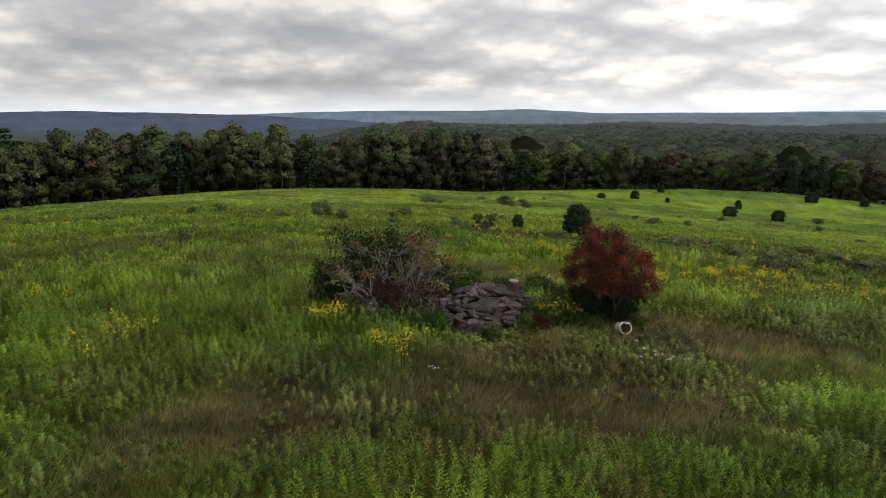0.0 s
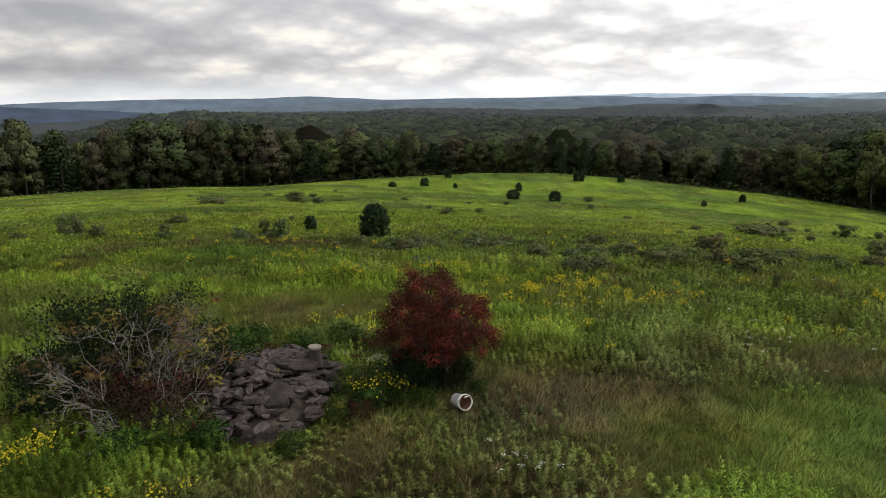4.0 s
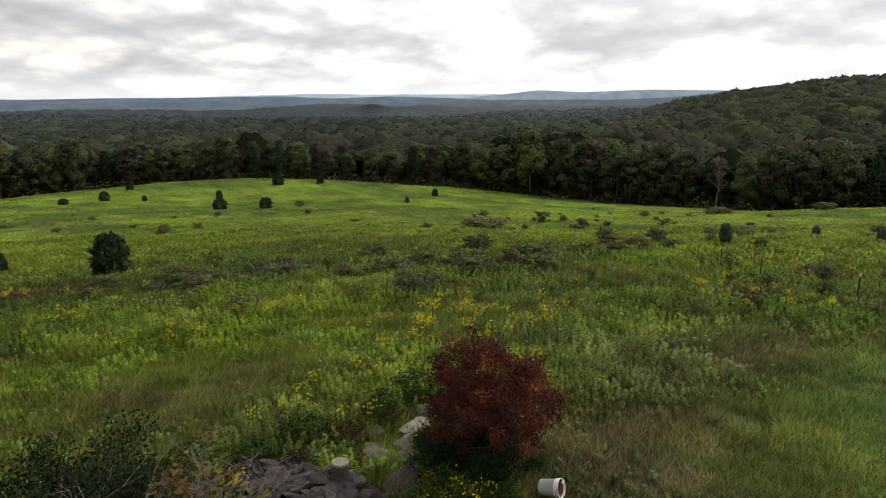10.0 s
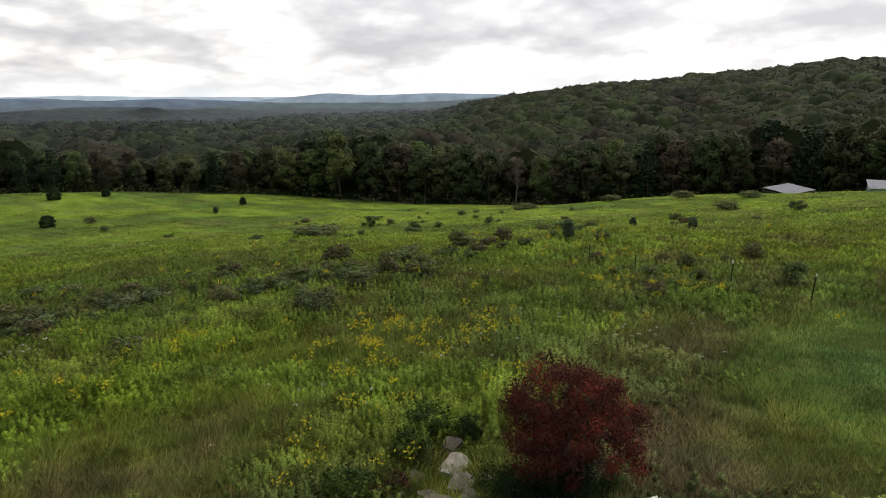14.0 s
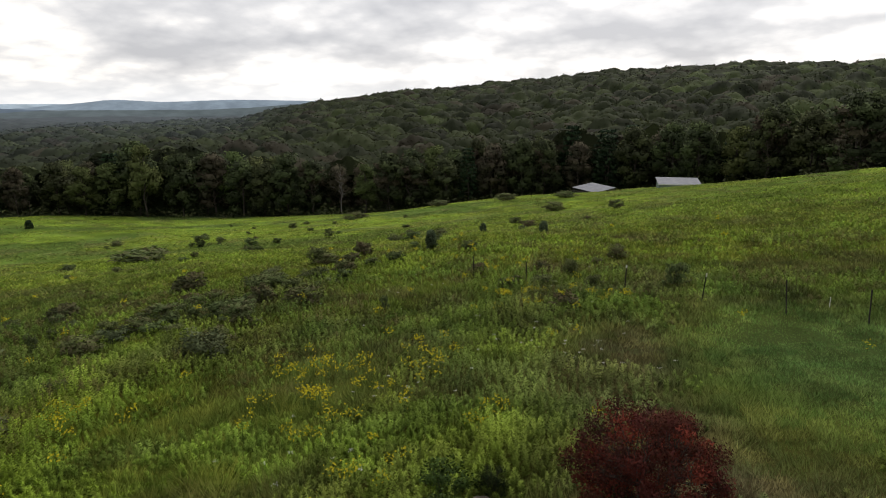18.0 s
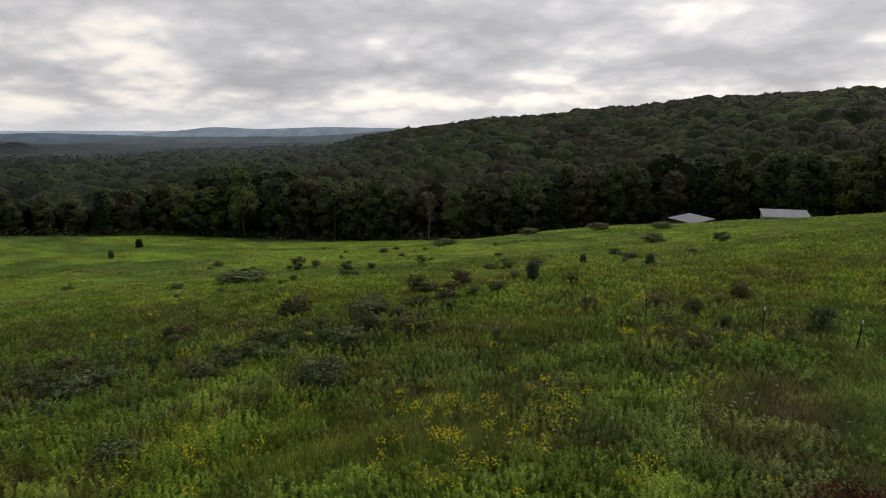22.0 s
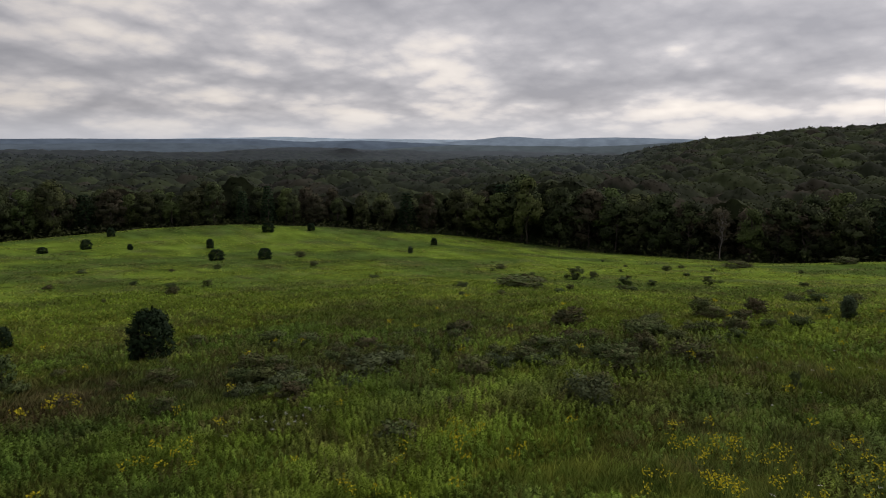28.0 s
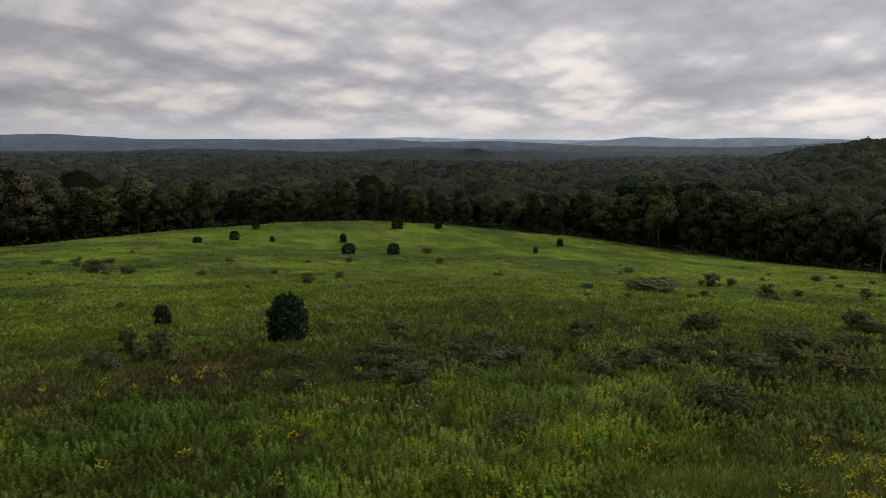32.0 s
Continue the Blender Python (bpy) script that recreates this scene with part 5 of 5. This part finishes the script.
def leafy(x, y):
    """How far broad-leaved weeds take over from grass."""
    f = 0.50 * value_noise(x, y, 9.0, 71) + 0.35 * value_noise(x, y, 2.6, 72) + 0.2 * value_noise(x, y, 40.0, 74) - 0.03
    f = f + 0.32 * np.clip(blob(x, y, 1, 8.2, 3.2, 1.2) + blob(x, y, 7.4, 11.0, 1.0, 1.6) + blob(x, y, 11.2, 19.4, 2.8, 1.9) + blob(x, y, -6, 12, 1.3, 1.8) + blob(x, y, 12, 36, 4, 3.5) + blob(x, y, 7, 33, 3.5, 2.2) + blob(x, y, 23, 22, 4, 3) + blob(x, y, 14, 22, 2, 1.8) + blob(x, y, -9, 17, 4, 6) + blob(x, y, -11, 26, 6, 9), 0, 1)
    f = f - 0.26 * np.clip(blob(x, y, 7.0, 16.3, 3.4, 2.6) + 0.6 * blob(x, y, 3.2, 12.8, 3.8, 2.0) + 0.55 * blob(x, y, 1.5, 10.8, 3.6, 1.4) + blob(x, y, 4.6, 10.2, 1.8, 1.4) + blob(x, y, 6.2, 13.4, 2.0, 1.7) + blob(x, y, 3.0, 14.7, 2.4, 1.5) + blob(x, y, 9.5, 14.5, 2.4, 1.8) + 0.65 * blob(x, y, -3.7, 9.7, 1.7, 3.0) + blob(x, y, 15, 17.2, 3.4, 2.2) + 0.8 * blob(x, y, 1.8, 26, 3, 2.4), 0, 1)
    f = f - 0.7 * (blob(x, y, 3.7, 17.4, 1.7, 1.1) + 0.5 * blob(x, y, 4.5, 19.7, 1.6, 0.9))
    return f - 0.8 * blob(x, y, 15, 10.5, 6, 4.6)


def relief(x, y, d):
    """Height of the plant cover, and how it slopes: tussocks on clumps on broad waves."""
    def height(x, y):
        fine = tussocks(x, y, 0.46, 81) if near else 0.45
        return grass_height(x, y) * (0.22 + 1.0 * fine + 0.5 * tussocks(x, y * 1.3, 1.7, 84) + 0.4 * tussocks(x, y * 1.6, 5.0, 87))
    near = d.min() < 60
    e = 0.08 if near else 0.3
    h = height(x, y)
    return h, (height(x + e, y) - h) / e, (height(x, y + e) - h) / e


def build_grass():
    r = np.random.default_rng(23)
    faces, tints, lies = [], [], []
    for space, near, far, per in ((0.095, 0, 17, 5), (0.15, 17, 32, 4), (0.33, 32, 64, 4), (0.66, 64, 125, 4), (1.3, 125, 235, 5)):
        x, y, d = sward(space, near, far, r)
        keep = r.random(len(x)) > np.maximum(bare(x, y) * 1.3, 0.6 * step(0.46, 0.56, leafy(x, y)))
        x, y, d = np.repeat(x[keep], per), np.repeat(y[keep], per), np.repeat(d[keep], per)
        n = len(x)
        x, y = x + r.normal(size=n) * space * 0.45, y + r.normal(size=n) * space * 0.45
        z = land(x, y) - 0.02
        cover, gx, gy = relief(x, y, d)
        h = cover * (0.7 + 0.6 * r.random(n)) * (0.75 - 0.33 * step(16, 60, d))
        w = (0.003 + 0.0009 * d + 0.0004 * np.clip(d - 16, 0, 60)) * (0.7 + 0.6 * r.random(n))
        a = r.random(n) * 6.283
        side = np.stack([np.cos(a), np.sin(a), 0 * a], 1) * w[:, None]
        fall = np.stack([-gx, -gy, 0 * gx], 1)
        lean = r.normal(size=(n, 3)) * (1, 1, 0) * (0.5 + 0.75 * step(25, 70, d))[:, None] + (0.12, 0.04, 0) + np.clip(fall, -1, 1) * 0.6
        base = np.stack([x, y, z], 1)
        tip = base + (lean + (0, 0, 1)) * h[:, None]
        faces.append(np.stack([base - side, base + side, tip], 1))
        cx, cy = np.floor(x / 0.6), np.floor(y / 0.6)
        own = lattice(cx, cy, 84)[:, None]
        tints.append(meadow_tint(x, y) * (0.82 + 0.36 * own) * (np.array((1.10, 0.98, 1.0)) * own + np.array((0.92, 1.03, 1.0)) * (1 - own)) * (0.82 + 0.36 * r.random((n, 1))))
        lies.append(np.clip(fall, -1.6, 1.6) * 1.1 + (0, 0, 1) + r.normal(size=(n, 3)) * 0.15)
    me = mesh_of("meadow_grass", np.concatenate(faces), 3, GRASS, (np.concatenate(tints), np.concatenate(lies)))
    tagged(new("meadow_grass", me), "long uneven meadow grass, lush green to dry olive", "grass", kind="stuff")


build_grass()


def build_weeds():
    """Leafy weeds among the grass, goldenrod and white umbels."""
    r = np.random.default_rng(29)
    all_faces, all_tints, all_lies = [], [], []
    for space, near, far, per in ((0.155, 0, 15, 36), (0.21, 15, 26, 22), (0.36, 26, 46, 16), (0.62, 46, 80, 9)):
        x, y, d = sward(space, near, far, r)
        lot = leafy(x, y)
        keep = (lot > 0.28 + 0.28 * r.random(len(x))) & (bare(x, y) < 0.25)
        x, y, d, lot = x[keep], y[keep], d[keep], lot[keep]
        n = len(x)
        def stand(x, y):
            return 0.15 + 0.70 * tussocks(x, y, 0.75, 91) + 0.6 * tussocks(x, y * 1.25, 2.2, 94) + 0.3 * tussocks(x, y * 1.4, 6.0, 97)
        h0 = stand(x, y)
        fall = np.stack([h0 - stand(x + 0.15, y), h0 - stand(x, y + 0.15), 0 * x], 1) / 0.15 * 0.5
        low = 1 - 0.72 * np.clip(blob(x, y, 4.7, 14.9, 1.1, 1.6) + blob(x, y, 1.3, 15.4, 2, 1.3), 0, 1)
        h = 0.40 * h0 * (0.75 + 0.5 * r.random(n)) * (0.40 + 0.40 * step(0.34, 0.48, lot) + 0.6 * step(0.42, 0.75, lot)) * low * (1 - 0.6 * step(35, 80, d))
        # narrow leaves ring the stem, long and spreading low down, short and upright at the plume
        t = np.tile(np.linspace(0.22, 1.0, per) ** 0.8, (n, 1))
        a = np.arange(per) * 2.4 + r.random((n, 1)) * 6.283
        wide = 1 + 0.022 * d[:, None]
        dirs = unit(np.stack([np.cos(a), np.sin(a), 0.05 + 0.75 * t ** 3 + 0.35 * r.random((n, per))], -1))
        lean = r.normal(size=(n, 1, 2)) * 0.18
        stem = np.stack([x, y, land(x, y)], 1)[:, None] + np.concatenate([lean * (t * h[:, None])[..., None], (t * h[:, None])[..., None]], -1)
        long = (0.105 - 0.05 * t) * np.minimum(wide, 1.9) * (0.8 + 0.4 * r.random((n, per)))
        side = unit(np.cross(dirs, np.array((0, 0, 1.0)) + 0.5 * r.normal(size=dirs.shape))) * ((0.0095 + 0.0010 * d[:, None]) * (1.25 - 0.4 * t))[..., None]
        root = stem + dirs * (0.012 * wide)[..., None]
        faces = np.stack([root - side, root + side, stem + dirs * long[..., None]], 2)
        shift = value_noise(x, y, 2.6, 75)[:, None]
        kind = clumps(x, y, 0.9, 77)[:, None]
        tone = (0.8 * meadow_tint(x, y) + 0.2 * np.array((0.078, 0.128, 0.022))) * (np.array((0.80, 0.98, 1.0)) * (1 - shift) + np.array((1.2, 1.2, 0.85)) * shift) * (0.88 + 0.24 * r.random((n, 1))) * (1.05 + (kind - 0.5) * (0.75 - 0.5 * step(35, 80, d)[:, None])) * 1.15
        rust = (step(0.80, 0.90, clumps(x, y, 0.7, 177)) * step(0.45, 0.6, value_noise(x, y, 7, 178)))[:, None] * 0.6
        tone = tone * (1 - rust) + np.array((0.115, 0.080, 0.040)) * rust
        # paler young tips; lit plume tops and shaded lower leaves are painted in
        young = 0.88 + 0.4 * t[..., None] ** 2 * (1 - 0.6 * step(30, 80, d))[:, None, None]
        all_faces.append(faces.reshape(-1, 3, 3))
        all_lies.append((dirs * (0.6, 0.6, 0.3) * (1 - 0.7 * step(30, 80, d))[:, None, None] + 1.2 * np.clip(fall, -1.3, 1.3)[:, None] + (0, 0, 0.55) + r.normal(size=dirs.shape) * 0.1).reshape(-1, 3))
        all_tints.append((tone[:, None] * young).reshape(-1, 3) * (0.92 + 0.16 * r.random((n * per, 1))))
    me = mesh_of("leafy_weeds", np.concatenate(all_faces), 3, WEED, (np.concatenate(all_tints), np.concatenate(all_lies)))
    tagged(new("leafy_weeds", me), "tall leafy green weeds standing in the meadow", "weeds", kind="stuff")

    # goldenrod: in clusters and scattered
    spots = []
    for cx, cy, rad, k in ((-2.7, 15.9, 0.6, 22), (-0.8, 13.3, 0.6, 20), (-7.5, 13.8, 0.9, 16), (-9.5, 10.5, 3, 12), (12.9, 26.4, 1.6, 26), (9.0, 25.2, 1.6, 22), (12.4, 23.6, 1.6, 34), (10.6, 25.4, 1.2, 20), (9.2, 20.3, 0.6, 12), (6.5, 22.8, 1.8, 12),
                         (21.8, 20.3, 1.5, 24), (21.0, 17.8, 1.6, 14), (9.3, 32.4, 1.4, 22), (5.5, 31.5, 2.0, 14), (3.2, 38.5, 1.5, 10), (3.0, 46.6, 2.0, 16), (30, 21, 4, 18), (2, 38, 6, 14), (10, 52, 8, 10), (38, 24, 7, 16), (3.2, 21.6, 1.4, 12), (3.1, 16.6, 0.5, 10), (16, 22, 3.5, 14), (-12, 18, 4, 14)):
        k = max(6, int(0.6 * k))
        spots.append(np.stack([cx + r.normal(size=k) * rad * 0.6, cy + r.normal(size=k) * rad * 0.6], 1))
    sx, sy, sd = sward(2.2, 6, 60, r)
    pick = r.random(len(sx)) < 0.09 * (1 - 0.8 * step(20, 45, sd))
    spots.append(np.stack([sx[pick], sy[pick]], 1))
    s = np.concatenate(spots)
    x, y = s.T
    n, per = len(x), 22
    h = 0.45 + 0.35 * r.random(n)
    far = np.hypot(x, y - 12)
    top = np.stack([x, y, land(x, y) + h], 1)
    off = r.normal(size=(n, per, 3)) * (0.095, 0.095, 0.07)
    faces = leaves((top[:, None] + off).reshape(-1, 3), r.normal(size=(n * per, 3)), np.repeat(0.048 + 0.0012 * far, per), np.repeat(0.030 + 0.0008 * far, per), r)
    tint = np.array((0.60, 0.53, 0.035)) * (0.6 + 0.6 * r.random((n * per, 1)))
    stems = np.stack([top - (0.012, 0, 0) - np.stack([0 * h, 0 * h, h], 1), top + (0.012, 0, 0) - np.stack([0 * h, 0 * h, h], 1), top + (0.006, 0, 0), top - (0.006, 0, 0)], 1)
    k = 10
    lo = (top[:, None] - np.stack([np.zeros((n, k)), np.zeros((n, k)), h[:, None] * r.random((n, k))], -1)).reshape(-1, 3)
    lf = leaves(lo, r.normal(size=(n * k, 3)) * (1, 1, 0.4), 0.10, 0.022, r)
    allf = np.concatenate([faces, stems, lf])
    allt = np.concatenate([tint, np.tile((0.06, 0.09, 0.02), (n, 1)), np.tile((0.055, 0.10, 0.02), (n * k, 1))])
    tagged(new("goldenrod", mesh_of("goldenrod", allf, 4, GRASS, allt)), "yellow flowering goldenrod scattered through the meadow", "flowers", kind="stuff")

    spots = [np.stack([cx + r.normal(size=k) * rad, cy + r.normal(size=k) * rad * 0.7], 1) for cx, cy, rad, k in
             ((4.7, 12.95, 0.45, 9), (13.5, 17.5, 1.5, 8), (15.5, 18.2, 1.2, 8), (17, 20, 2.2, 10), (7.7, 38.4, 0.8, 26), (0.1, 12.0, 0.2, 2), (8.5, 24, 2, 12), (11.5, 22.5, 1.2, 10), (25, 24, 5, 20))]
    x, y = np.concatenate(spots).T
    n, per = len(x), 9
    h = 0.35 + 0.25 * r.random(n)
    top = np.stack([x, y, land(x, y) + h], 1)
    off = r.normal(size=(n, per, 3)) * (0.035, 0.035, 0.008)
    faces = leaves((top[:, None] + off).reshape(-1, 3), r.normal(size=(n * per, 3)) * (1, 1, 0.15), 0.028, 0.024, r)
    stems = np.stack([top - (0.008, 0, 0) - np.stack([0 * h, 0 * h, h], 1), top + (0.008, 0, 0) - np.stack([0 * h, 0 * h, h], 1), top + (0.004, 0, 0), top - (0.004, 0, 0)], 1)
    allf, allt = np.concatenate([faces, stems]), np.concatenate([np.tile((0.70, 0.70, 0.66), (n * per, 1)), np.tile((0.06, 0.09, 0.02), (n, 1))])
    tagged(new("white_umbels", mesh_of("white_umbels", allf, 4, GRASS, allt)), "white flat-topped wild flowers in the grass", "flowers", kind="stuff")


build_weeds()
